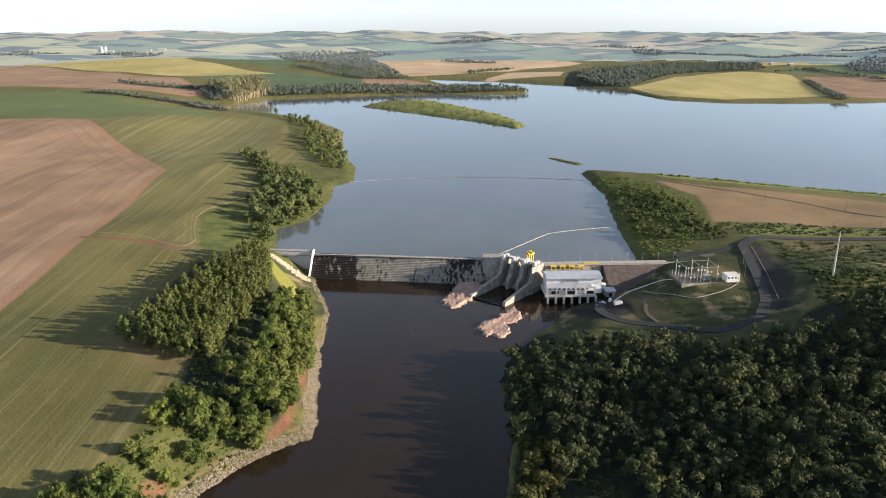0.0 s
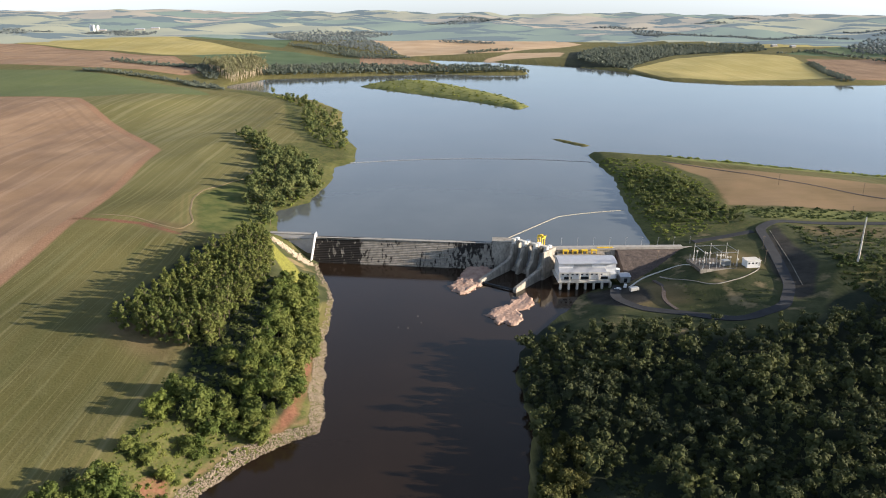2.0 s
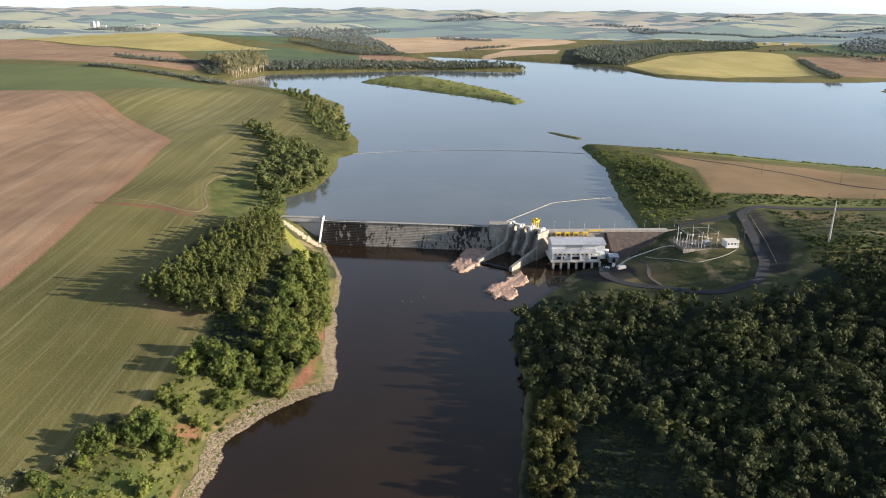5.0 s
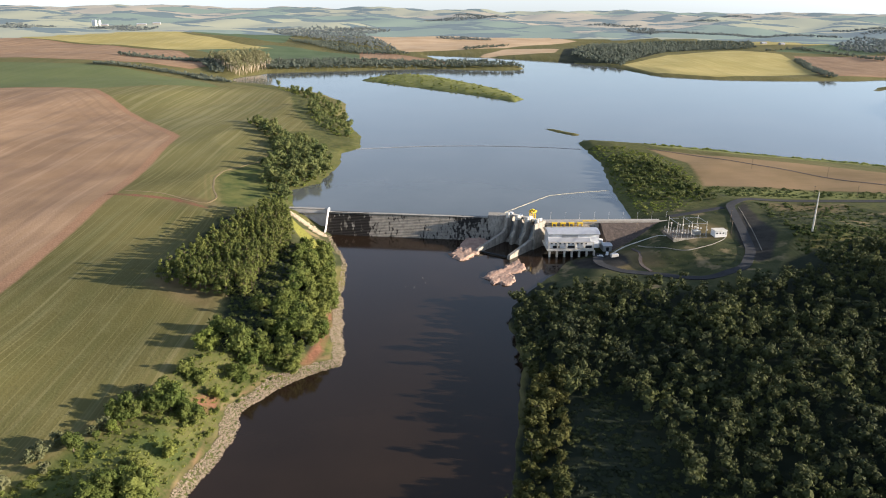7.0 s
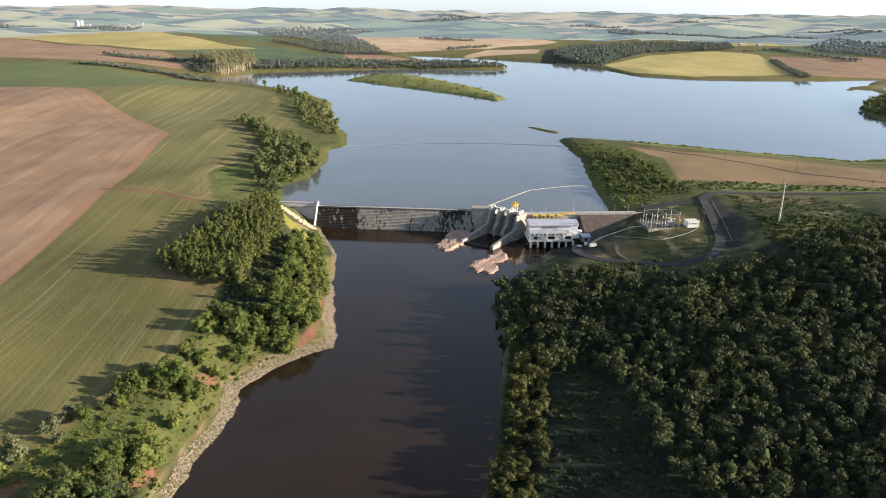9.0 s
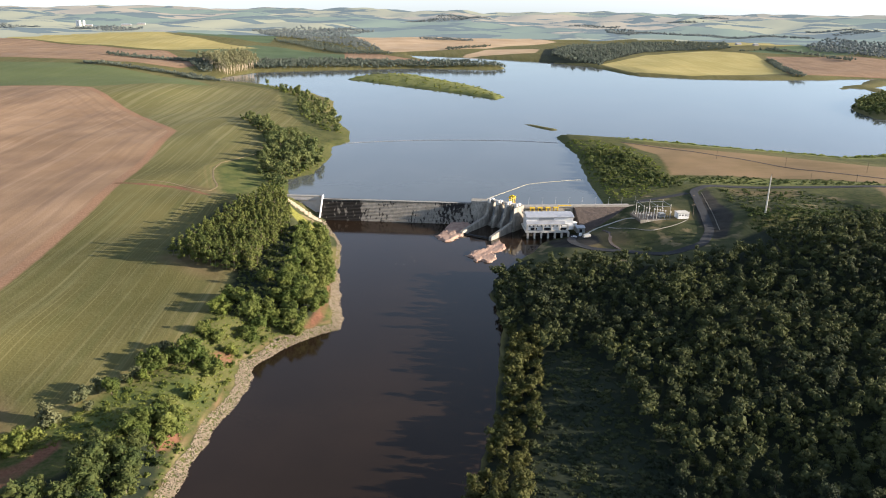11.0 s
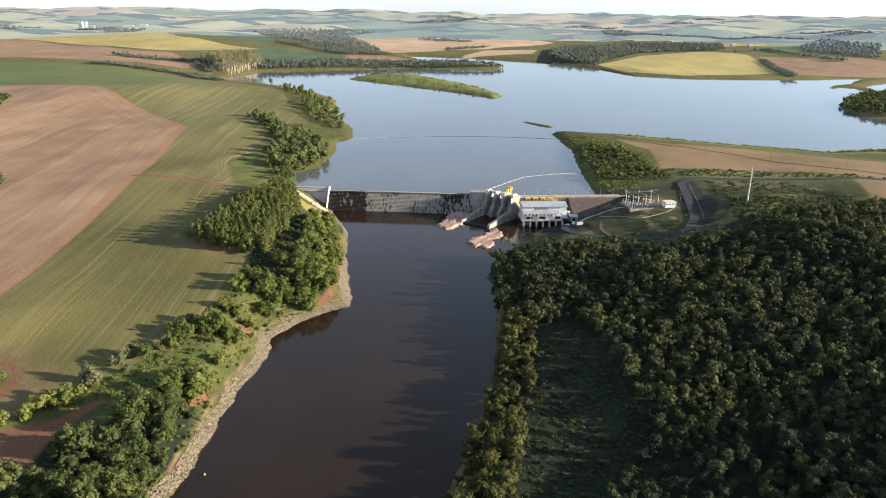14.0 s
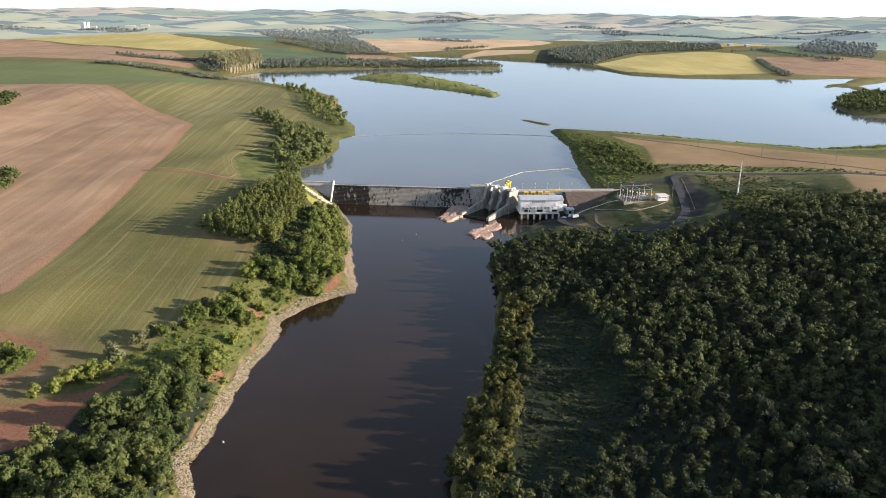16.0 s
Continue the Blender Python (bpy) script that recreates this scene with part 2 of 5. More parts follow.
# Far trees: haze is put into these paler, bluer leaf colours.
M_FARLEAF = foliage("haze_paled_foliage", (0.090, 0.112, 0.096), (0.140, 0.162, 0.126), (0.165, 0.175, 0.125))
M_HAZE = foliage("haze_tinted_foliage", (0.130, 0.155, 0.158), (0.175, 0.200, 0.195), (0.190, 0.205, 0.190))
# Low sunlight on the stand is put into this brighter leaf colour.
M_GUM = foliage("eucalypt_foliage_with_sunlight", (0.120, 0.135, 0.070), (0.230, 0.240, 0.120), (0.300, 0.270, 0.150))
M_SILVER = foliage("silvery_bush_foliage", (0.083, 0.098, 0.046), (0.173, 0.184, 0.101), (0.203, 0.195, 0.098))
M_OLIVE = foliage("olive_waterside_foliage", (0.034, 0.044, 0.014), (0.098, 0.108, 0.034), (0.152, 0.142, 0.044))
M_STEM = plain("pale_eucalypt_bark", (0.42, 0.34, 0.24), (0.58, 0.49, 0.37), 1.0)
M_BARK = plain("grey_brown_bark", (0.10, 0.075, 0.055), (0.20, 0.16, 0.12), 1.5)
M_PALE = plain("pale_concrete", (0.50, 0.47, 0.42), (0.62, 0.59, 0.53), 0.3, 0.8)
M_ROCK = plain("pinkish_basalt", (0.23, 0.145, 0.11), (0.42, 0.30, 0.235), 0.25, 0.9, 0.0, 0.8)
M_RIPRAP = plain("grey_riprap_stone", (0.140, 0.112, 0.082), (0.325, 0.262, 0.192), 0.6, 0.9, 0.0, 0.6)
M_FILL = plain("dark_rockfill", (0.052, 0.042, 0.037), (0.115, 0.090, 0.078), 0.8, 0.95, 0.0, 0.8)
M_ROAD = plain("worn_asphalt", (0.021, 0.022, 0.025), (0.036, 0.037, 0.041), 0.3, 0.9)
M_WHITE = plain("white_painted_wall", (0.60, 0.60, 0.60), (0.74, 0.74, 0.73), 0.5, 0.7, 0.0, 0.1)
M_ROOF = plain("light_metal_roof", (0.42, 0.43, 0.46), (0.52, 0.53, 0.56), 0.4, 0.45, 0.3, 0.1)
M_YELLOW = plain("yellow_machine_paint", (0.62, 0.42, 0.02), (0.72, 0.50, 0.04), 0.8, 0.5, 0.0, 0.1)
M_DARK = plain("dark_glass_and_openings", (0.015, 0.017, 0.020), (0.03, 0.032, 0.036), 0.8, 0.25, 0.0, 0.0)
M_STEEL = plain("galvanised_steel", (0.36, 0.37, 0.38), (0.50, 0.51, 0.52), 0.8, 0.45, 0.7, 0.1)
M_BUOY = plain("faded_yellow_floats", (0.50, 0.43, 0.28), (0.62, 0.56, 0.42), 0.8, 0.6, 0.0, 0.1)


def dirty_concrete():
    """Old concrete with rain streaks and dark blotches."""
    n = Nodes("weathered_concrete", 0.85, 0.3)
    c = n.mix(n.span(n.noise(0.25, 5), 0.3, 0.7), (0.21, 0.192, 0.165), (0.38, 0.348, 0.296))
    streak = n.noise(1.0, 5, n.stretch(0.9, 0.9, 0.07), 0.6)
    c = n.mix(n.span(streak, 0.50, 0.66, 0.0, 0.75), c, (0.135, 0.120, 0.100))
    c = n.mix(n.span(n.noise(0.7, 5), 0.58, 0.72, 0.0, 0.6), c, (0.10, 0.09, 0.075))
    n.bump(n.noise(1.2, 4), 0.4, 0.08)
    return n.done(c)


M_CONC = dirty_concrete()


def stained_concrete():
    """Concrete darkened by streaks of black algae, thickest at both ends of the weir."""
    n = Nodes("stained_weir_concrete", 0.85, 0.3)
    x = n.math("ADD", n.node("SeparateXYZ", Vector=n.pos).outputs[0], n.math("MULTIPLY", n.math("SUBTRACT", n.noise(0.16, 3), 0.5), 22.0))
    streak = n.noise(1.0, 6, n.stretch(0.55, 0.3, 0.10), 0.62)
    blot = n.noise(1.0, 4, n.stretch(0.12, 0.1, 0.12))
    amount = n.math("ADD", n.math("MULTIPLY", streak, 0.6), n.math("MULTIPLY", blot, 0.4))
    ends = n.math("MAXIMUM", n.span(x, -34, -40, 0.0, 0.16), n.span(x, 18, 30, 0.0, 0.085))
    clean = n.mix(n.span(n.noise(0.4, 4), 0.3, 0.7), (0.20, 0.185, 0.16), (0.35, 0.32, 0.275))
    c = n.mix(n.span(n.math("ADD", amount, ends), 0.555, 0.60), clean, (0.025, 0.022, 0.020))
    n.bump(n.noise(1.5, 4), 0.4, 0.1)
    return n.done(c)


M_STAIN = stained_concrete()
M_TRACK = plain("bare_reddish_track_soil", (0.170, 0.130, 0.066), (0.240, 0.185, 0.100), 0.5, 0.95, 0.0, 0.5)
M_DECK = plain("weathered_deck_concrete", (0.27, 0.25, 0.225), (0.40, 0.37, 0.33), 0.3, 0.85)
M_PALEWALL = plain("board_marked_grey_concrete", (0.36, 0.34, 0.33), (0.50, 0.48, 0.46), 0.35, 0.85)
M_PAD = plain("dusty_gravel_pad", (0.085, 0.072, 0.060), (0.16, 0.138, 0.112), 0.5, 0.95, 0.0, 0.5)
M_PALEROCK = plain("pale_broken_rock", (0.34, 0.27, 0.19), (0.52, 0.44, 0.33), 0.4, 0.9, 0.0, 0.7)
# ---- plan of the land ----
LAKE, RIVER = 13.0, 0.0

RIVER_EDGE = [(-64, 8), (-64, -4), (-54, -35), (-48, -52), (-45, -87), (-45, -111), (-40, -148), (-37, -179), (-36, -196), (-45, -200), (-63, -217),
              (-74, -236), (-72, -258), (-79, -293), (-81, -313), (-84, -344), (-87, -364), (-80, -384), (-82, -430), (-90, -700), (-120, -1500),
              (20, -1500), (8, -700), (0, -430), (10, -384), (12, -358), (20, -334), (34, -290), (43, -231), (49, -198), (48, -150), (52, -127),
              (70, -96), (83, -78), (98, -52), (116, -38), (120, -30), (110, -6)]
LAKE_EDGE = [(-64, 8), (-95, 27), (-106, 81), (-86, 104), (-76, 174), (-80, 229), (-64, 254), (-69, 324), (-97, 427), (-112, 586), (-162, 691),
             (-250, 786), (-340, 847), (-355, 907), (-307, 1014), (-126, 1085), (12, 1130), (178, 1112), (226, 1131), (220, 1220), (60, 1300), (0, 1520),
             (168, 1450), (336, 1330), (430, 1222), (479, 1015), (591, 958), (718, 950), (826, 958), (871, 961), (940, 985), (1300, 1000), (1500, 900),
             (1500, 260), (546, 206), (447, 181), (416, 197), (345, 230), (309, 252), (240, 287), (181, 308), (172, 287), (174, 185), (161, 93), (157, 49), (154, 3), (110, -6)]
ISLAND = [(-118, 897), (-72, 985), (10, 990), (86, 858), (131, 765), (160, 646), (140, 614), (80, 695), (-22, 800)]
SPIT = [(146, 386), (162, 374), (186, 340), (177, 336), (158, 358)]
GROVE_ISLE = [(680, 555), (662, 510), (649, 440), (684, 420), (900, 420), (900, 690), (804, 686), (739, 636)]
CAUSEWAY = [(800, 799), (803, 782), (846, 826), (852, 808), (836, 712), (845, 696), (866, 720), (876, 757), (890, 830), (994, 903), (1100, 1010), (1056, 1003), (961, 965), (877, 863), (844, 851)]

FIELDS = {
    "brown": [[(-1000, 600), (-456, 531), (-250, 238), (-230, 27), (-216, -236), (-330, -460), (-1000, -500)],
              [(-1490, 2053), (-621, 1409), (-435, 1010), (-450, 960), (-908, 1065), (-1500, 1400)],
              [(-170, 1596), (101, 1237), (-134, 1175)], [(992, 1482), (1205, 1421), (1300, 989), (823, 1007)]],
    "yellow": [[(-2146, 3168), (-1664, 3086), (-408, 1580), (-612, 1466), (-1490, 2053)], [(460, 1219), (657, 1493), (906, 1705), (987, 1564), (834, 1048), (595, 975), (486, 1045)],
               [(960, 1850), (1250, 2300), (1900, 2400), (1300, 1900)]],
    "fresh": [[(-1200, 612), (-462, 545), (-310, 640), (-380, 765), (-640, 930), (-1200, 1000)]],
    "grassy": [ISLAND, [(240, 268), (300, 244), (416, 190), (460, 176), (800, 150), (800, 122), (450, 152), (330, 206), (250, 244)], [(234, 70), (300, 50), (365, 28), (420, 10), (420, -6), (330, 18), (240, 36)]],
    "thin": [[(-470, 540), (-268, 238), (-248, 80), (-180, 130), (-160, 200), (-200, 300), (-190, 450), (-230, 620), (-330, 640)]],
    "blue": [[(-642, 1558), (-433, 1698), (-157, 1447), (-137, 1210), (-303, 1053), (-474, 1269)], [(-1300, 2500), (-500, 2600), (-420, 1800), (-900, 2200)],
             [(1000, 1650), (1400, 2000), (1900, 1900), (1200, 1500)]],
    "peach": [[(-209, 2301), (245, 2629), (525, 2079), (235, 1666), (-46, 1547)], [(140, 1445), (231, 1629), (389, 1637), (346, 1477)]],
    "tan": [[(232, 240), (454, 72), (800, -20), (800, -220), (500, -150), (412, 0), (365, 34), (234, 80), (249, 163)], [(372, 8), (440, -5), (640, -60), (640, -190), (400, -136), (330, -96)]],
    "shaded_wood": [[(45, -100), (80, -92), (125, -96), (170, -126), (215, -108), (230, -100), (300, -76), (380, -116), (900, -260), (900, -1500), (10, -1500), (4, -430), (52, -198)],
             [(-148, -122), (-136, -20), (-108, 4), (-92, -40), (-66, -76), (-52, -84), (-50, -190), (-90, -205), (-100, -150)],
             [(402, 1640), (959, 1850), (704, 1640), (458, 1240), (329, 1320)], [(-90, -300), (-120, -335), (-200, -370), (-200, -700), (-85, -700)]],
    "scrub": [[(-145, 14), (-168, 93), (-154, 135), (-141, 174), (-160, 235), (-150, 290), (-120, 320), (-150, 400), (-168, 470), (-205, 650), (-330, 760), (-250, 790), (-60, 320), (-60, 60), (-90, 0)],
              [(-100, -190), (-104, -250), (-120, -283), (-144, -320), (-150, -460), (-60, -460), (-40, -190), (-50, -100), (-60, -60), (-86, -60)],
              [(150, -10), (160, 320), (260, 262), (250, 160), (225, 60), (330, 40), (365, 20), (330, -80), (240, -80), (220, 20), (160, 10)],
              [(300, 258), (450, 185), (800, 170), (800, 20), (460, 90)], ISLAND, [(90, -30), (130, -12), (200, 30), (420, 60), (420, -60), (228, -80), (200, -118), (168, -128), (130, -98), (84, -92)]],
    "verge": [[(-104, 8), (-66, 8), (-60, -6), (-48, -60), (-56, -84), (-86, -62), (-98, -20)],
              [(90, -30), (130, -12), (180, 8), (214, 10), (236, 20), (262, -40), (228, -84), (200, -128), (168, -138), (130, -130), (60, -128), (84, -92)], [(240, 10), (250, 16), (312, 4), (334, -66), (262, -74), (238, -54)]],
    "worn": [[(-240, -262), (-198, -272), (-174, -275), (-152, -294), (-142, -318), (-160, -338), (-240, -350)], [(124, -53), (138, -73), (136, -88), (118, -89), (112, -72)], [(254, 12), (307, 1), (291, -20), (256, -10)], [(-178, 26), (-150, 18), (-147, 4), (-160, 0), (-182, 14)], [(-138, -130), (-148, -136), (-122, -158), (-104, -168), (-104, -152), (-118, -134)], [(132, -50), (146, -60), (148, -88), (136, -86), (129, -70)], [(176, -34), (196, -30), (206, -44), (200, -58), (184, -62)]],
    "lawn": [[(-148, 127), (-161, 117), (-166, 92), (-154, 47), (-146, 20), (-136, 8), (-119, 23), (-98, 32), (-100, 60), (-116, 60), (-132, 94), (-138, 125)],
             [(-119, -276), (-96, -262), (-86, -266), (-88, -280), (-104, -292), (-116, -304), (-130, -312), (-134, -300)]],
    "lime": [[(-101, 4), (-92, 0), (-76, -20), (-62, -50), (-64, -66), (-70, -60), (-86, -28)]],
    "gravel": [[(100, -50), (130, -46), (132, -80), (112, -88), (100, -74)], [(218, -18), (238, 12), (233, -29), (228, -65), (210, -98), (199, -104), (204, -60)]],
    "red": [[(-210, -276), (-190, -282), (-172, -288), (-164, -298), (-163, -312), (-172, -328), (-190, -340), (-190, -337), (-175, -324), (-167, -310), (-168, -299), (-175, -291), (-190, -286), (-210, -280)],
            [(-128, -312), (-124, -317), (-133, -340), (-134, -361), (-150, -372), (-190, -392), (-230, -392), (-230, -366), (-190, -366), (-158, -356), (-170, -340), (-154, -338), (-134, -327)], [(-88, -300), (-92, -312), (-98, -304), (-94, -294)], [(-82, -238), (-84, -247), (-92, -240), (-90, -234), (-84, -231)],
            [(-47, -132), (-45, -187), (-51, -200), (-55, -199), (-49, -185), (-50, -134)], [(-230, 25), (-180, 20), (-150, 0), (-150, -4), (-182, 15), (-230, 20)]],
}

HILLS = [(-154, -301, 14), (-230, 27, 24), (-148, 26, 22), (-250, 237, 28), (-446, 532, 38), (-140, -120, 19), (-100, -50, 17), (-216, -236, 20), (-100, -380, 11),
         (-250, -420, 16), (-130, -330, 13), (-600, 200, 36), (-700, 900, 36), (-200, 500, 23), (-1000, 2000, 26), (-120, -200, 16), (-90, -270, 11),
         (-350, 1200, 20), (-600, -400, 24)]
HILLS += [(112, -62, 5), (132, -86, 6), (176, -42, 20), (193, -112, 18), (225, 10, 24), (249, -67, 30), (200, 60, 18), (300, 100, 22), (420, 30, 26), (240, 250, 18),
          (380, -60, 33), (90, -220, 4), (200, -250, 13), (110, -262, 7), (110, -330, 5), (350, -300, 35), (130, -400, 8), (300, -450, 30), (70, -150, 4), (0, 1800, 18), (1000, 1700, 22), (600, 1300, 19),
          # Points of 48 m and more are unseen hills, added to shade the woods.
          (155, -62, 15), (150, -100, 9), (164, -58, 19), (188, -60, 20), (178, -30, 21), (600, -200, 66), (450, -190, 48), (560, -400, 112), (420, -380, 82), (420, -490, 88), (240, -110, 24), (272, -152, 28), (180, -200, 14), (500, 200, 22), (60, -340, 3), (160, 20, 15)]


def edge_distance(x, y, ring):
    """Metres to a closed outline, negative inside."""
    x, y = np.asarray(x, float), np.asarray(y, float)
    best, inside = np.full(x.shape, 1e12), np.zeros(x.shape, bool)
    for (ax, ay), (bx, by) in zip(ring, ring[1:] + ring[:1]):
        dx, dy = bx - ax, by - ay
        k = np.clip(((x - ax) * dx + (y - ay) * dy) / (dx * dx + dy * dy), 0, 1)
        best = np.minimum(best, (x - ax - k * dx) ** 2 + (y - ay - k * dy) ** 2)
        if dy:
            inside ^= ((ay > y) != (by > y)) & (x < ax + (y - ay) * dx / dy)
    return np.where(inside, -1, 1) * np.sqrt(best)


def ease(v, lo, hi):
    k = np.clip((v - lo) / (hi - lo), 0, 1)
    return k * k * (3 - 2 * k)


def rolling(x, y, size, seed=0.0):
    """Soft hills between -1 and 1."""
    a, b = x / size, y / size
    return (np.sin(a * 1.7 + seed + 1.3 * np.sin(b * 0.9 + seed)) + np.sin(b * 2.1 + 0.7 * a + 2 * seed) + 0.6 * np.sin(a * 3.7 - b * 2.9 + seed)) / 2.6


def wavy(x, y):
    return 2.2 * rolling(x, y, 9.0, 1.0) + 1.1 * rolling(x, y, 3.6, 4.0)


def lake_distance(x, y):
    d = edge_distance(x, y, LAKE_EDGE)
    for ring in (ISLAND, SPIT, GROVE_ISLE, CAUSEWAY):
        d = np.maximum(d, -edge_distance(x, y, ring))
    return d


def ground_z(x, y):
    x, y = np.asarray(x, float), np.asarray(y, float)
    top, weight = np.zeros(x.shape), np.zeros(x.shape)
    for hx, hy, hz in HILLS:
        w = ((x - hx) ** 2 + (y - hy) ** 2 + 350) ** -1.6
        top, weight = top + w * hz, weight + w
    far = np.hypot(x, y + 500)
    top = top / weight + rolling(x, y, 260) * 7 * ease(y, 350, 1300) + rolling(x, y, 45, 2) * 0.8
    top = top + (48 + 12 * rolling(x, y, 420, 3)) * ease(far, 2100, 4900)
    top = top + 16 * rolling(x, y, 150, 5) * ease(far, 2500, 3400)
    river = edge_distance(x, y, RIVER_EDGE) + wavy(x, y) * 0.45 * ease(-y, 10, 40)
    lake = lake_distance(x, y) + wavy(x, y) * (0.6 + ease(y, 300, 900)) * ease(y, 15, 60)
    steep = np.where(x < 20, 0.42, 0.22)
    up_river = np.where(river > 0, river * steep + np.maximum(river - 9, 0) * 0.12, np.maximum(river * 0.5, -3))
    up_lake = np.where(lake > 0, LAKE + np.minimum(lake * 0.30, 2 + lake * 0.10), np.maximum(LAKE + lake * 0.3, 9.0))
    z = np.where(lake > 0, np.minimum(np.maximum(top, np.where((river > 40) & (lake < 45), LAKE + 0.6, top)), up_lake), up_lake)
    gap = np.abs(z - up_river)
    return np.minimum(z, up_river) - np.where((lake > 2) & (river > 4), np.log1p(np.exp(-np.minimum(gap, 40) * 0.9)) / 0.9, 0) * ease(river, 4, 14)


def spread(fine, lo, hi, start, stop, grow):
    """Even steps from lo to hi, growing ones outwards to start and stop."""
    steps = list(np.arange(lo, hi + 0.1, fine))
    a, s = hi, fine
    while a < stop:
        s *= grow
        a += s
        steps.append(min(a, stop))
    a, s = lo, fine
    while a > start:
        s *= grow
        a -= s
        steps.insert(0, max(a, start))
    return np.array(steps)


def grid_mesh(name, xs, ys, zs, keep=None):
    gx, gy = len(xs), len(ys)
    X, Y = np.meshgrid(xs, ys)
    verts = np.stack([X, Y, zs], -1).reshape(-1, 3)
    i = (np.arange(gy - 1)[:, None] * gx + np.arange(gx - 1)[None]).ravel()
    quads = np.stack([i, i + 1, i + 1 + gx, i + gx], 1)
    if keep is not None:
        quads = quads[keep.ravel()[i]]
    return flat_mesh(name, verts, quads, smooth=True), X, Y


def flat_mesh(name, verts, faces, smooth=False):
    """A mesh from arrays; all faces have the same number of corners."""
    me = bpy.data.meshes.new(name)
    verts, faces = np.asarray(verts, np.float32), np.asarray(faces, np.int32)
    k = faces.shape[1]
    me.vertices.add(len(verts))
    me.vertices.foreach_set("co", verts.ravel())
    me.loops.add(faces.size)
    me.loops.foreach_set("vertex_index", faces.ravel())
    me.polygons.add(len(faces))
    me.polygons.foreach_set("loop_start", np.arange(0, faces.size, k, dtype=np.int32))
    me.polygons.foreach_set("use_smooth", np.full(len(faces), smooth))
    me.update(calc_edges=True)
    return me


# ---- the land ----
XS = spread(3.0, -300, 400, -4600, 4600, 1.045)
YS = spread(3.2, -420, 330, -2500, 4500, 1.022)
GX, GY = np.meshgrid(XS, YS)
GZ = ground_z(GX, GY)
FAR_FROM = 2700
far_cell = np.hypot(GX, GY + 500) > FAR_FROM
me, _, _ = grid_mesh("ground", XS, YS, GZ, ~far_cell)
rim = edge_distance(GX, GY, RIVER_EDGE) + wavy(GX, GY) * 0.45
rim = np.where((GX < 0) & (GY < -100), np.abs(rim - 6.2) - 0.6, 1e6)
me.attributes.new("rim", "FLOAT", "POINT").data.foreach_set("value", rim.astype(np.float32).ravel())
for key, rings in FIELDS.items():
    d = np.full(GX.shape, 1e9)
    for ring in rings:
        d = np.minimum(d, edge_distance(GX, GY, ring))
    me.attributes.new(key, "FLOAT", "POINT").data.foreach_set("value", d.astype(np.float32).ravel())
me.materials.append(M_GROUND)
tagged(new("ground", me), "rolling farmland with green crop rows, ploughed red earth and scrub", "ground", kind="structure")
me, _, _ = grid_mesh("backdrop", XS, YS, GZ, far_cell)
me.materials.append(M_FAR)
tagged(new("backdrop", me), "patchwork of distant fields and woods with haze painted in, to the horizon", "backdrop", kind="structure")


def sheet(name, ring, z, material, label):
    bm = bmesh.new()
    face = bm.faces.new([bm.verts.new((x, y, z)) for x, y in ring])
    bmesh.ops.triangulate(bm, faces=[face])
    me = bpy.data.meshes.new(name)
    bm.to_mesh(me)
    bm.free()
    me.materials.append(material)
    return tagged(new(name, me), label, "water", kind="structure")


sheet("river", [(-160, -1400), (150, -1400), (150, -300), (115, -100), (120, 6), (-70, 12), (-160, -200)], RIVER, M_RIVER, "dark brown calm river below the dam")
sheet("reservoir", [(-66, 14), (-100, 14), (-140, 60), (-140, 400), (-240, 700), (-420, 820), (-420, 940), (-340, 1080), (-100, 1160), (-40, 1540), (200, 1560), (420, 1400),
                    (520, 1100), (700, 1020), (1000, 1040), (1600, 1000), (1600, 200), (560, 150), (420, 160), (300, 210), (205, 250), (200, 100), (178, 10), (150, -3), (110, -4)],
      LAKE, M_LAKE, "wide grey-blue reservoir with a rippled surface")


# ---- making things ----
def part(name, bm, material, parent=None, label=""):
    me = bpy.data.meshes.new(name)
    bm.to_mesh(me)
    bm.free()
    me.materials.append(material)
    ob = new(name, me)
    ob.parent = parent
    return tagged(ob, label)


def thing(name, x, y, z, turn, label, category, group=""):
    ob = new(name)
    ob.empty_display_size = 0.5
    ob.matrix_basis = pose(x, y, z, 0, 0, turn)
    return tagged(ob, label, category, group)


def box(x0, x1, y0, y1, z0, z1, bevel=0.0, bm=None):
    bm = bm or bmesh.new()
    v = bmesh.ops.create_cube(bm, size=1.0, matrix=Matrix.LocRotScale(((x0 + x1) / 2, (y0 + y1) / 2, (z0 + z1) / 2), None, (x1 - x0, y1 - y0, z1 - z0)))["verts"]
    if bevel:
        bmesh.ops.bevel(bm, geom=list({e for a in v for e in a.link_edges}), offset=bevel, segments=1, affect="EDGES")
    return bm


def extrude(outline, width, axis="x", at=0.0):
    """A prism: an outline of (a, z) pairs drawn out along x (a is y) or along y (a is x)."""
    bm = bmesh.new()
    ends = []
    for side in (at, at + width):
        ends.append([bm.verts.new((side, a, z) if axis == "x" else (a, side, z)) for a, z in outline])
    k = len(outline)
    for i in range(k):
        bm.faces.new((ends[0][i], ends[0][(i + 1) % k], ends[1][(i + 1) % k], ends[1][i]))
    bm.faces.new(ends[0][::-1])
    bm.faces.new(ends[1])
    bmesh.ops.recalc_face_normals(bm, faces=bm.faces)
    return bm


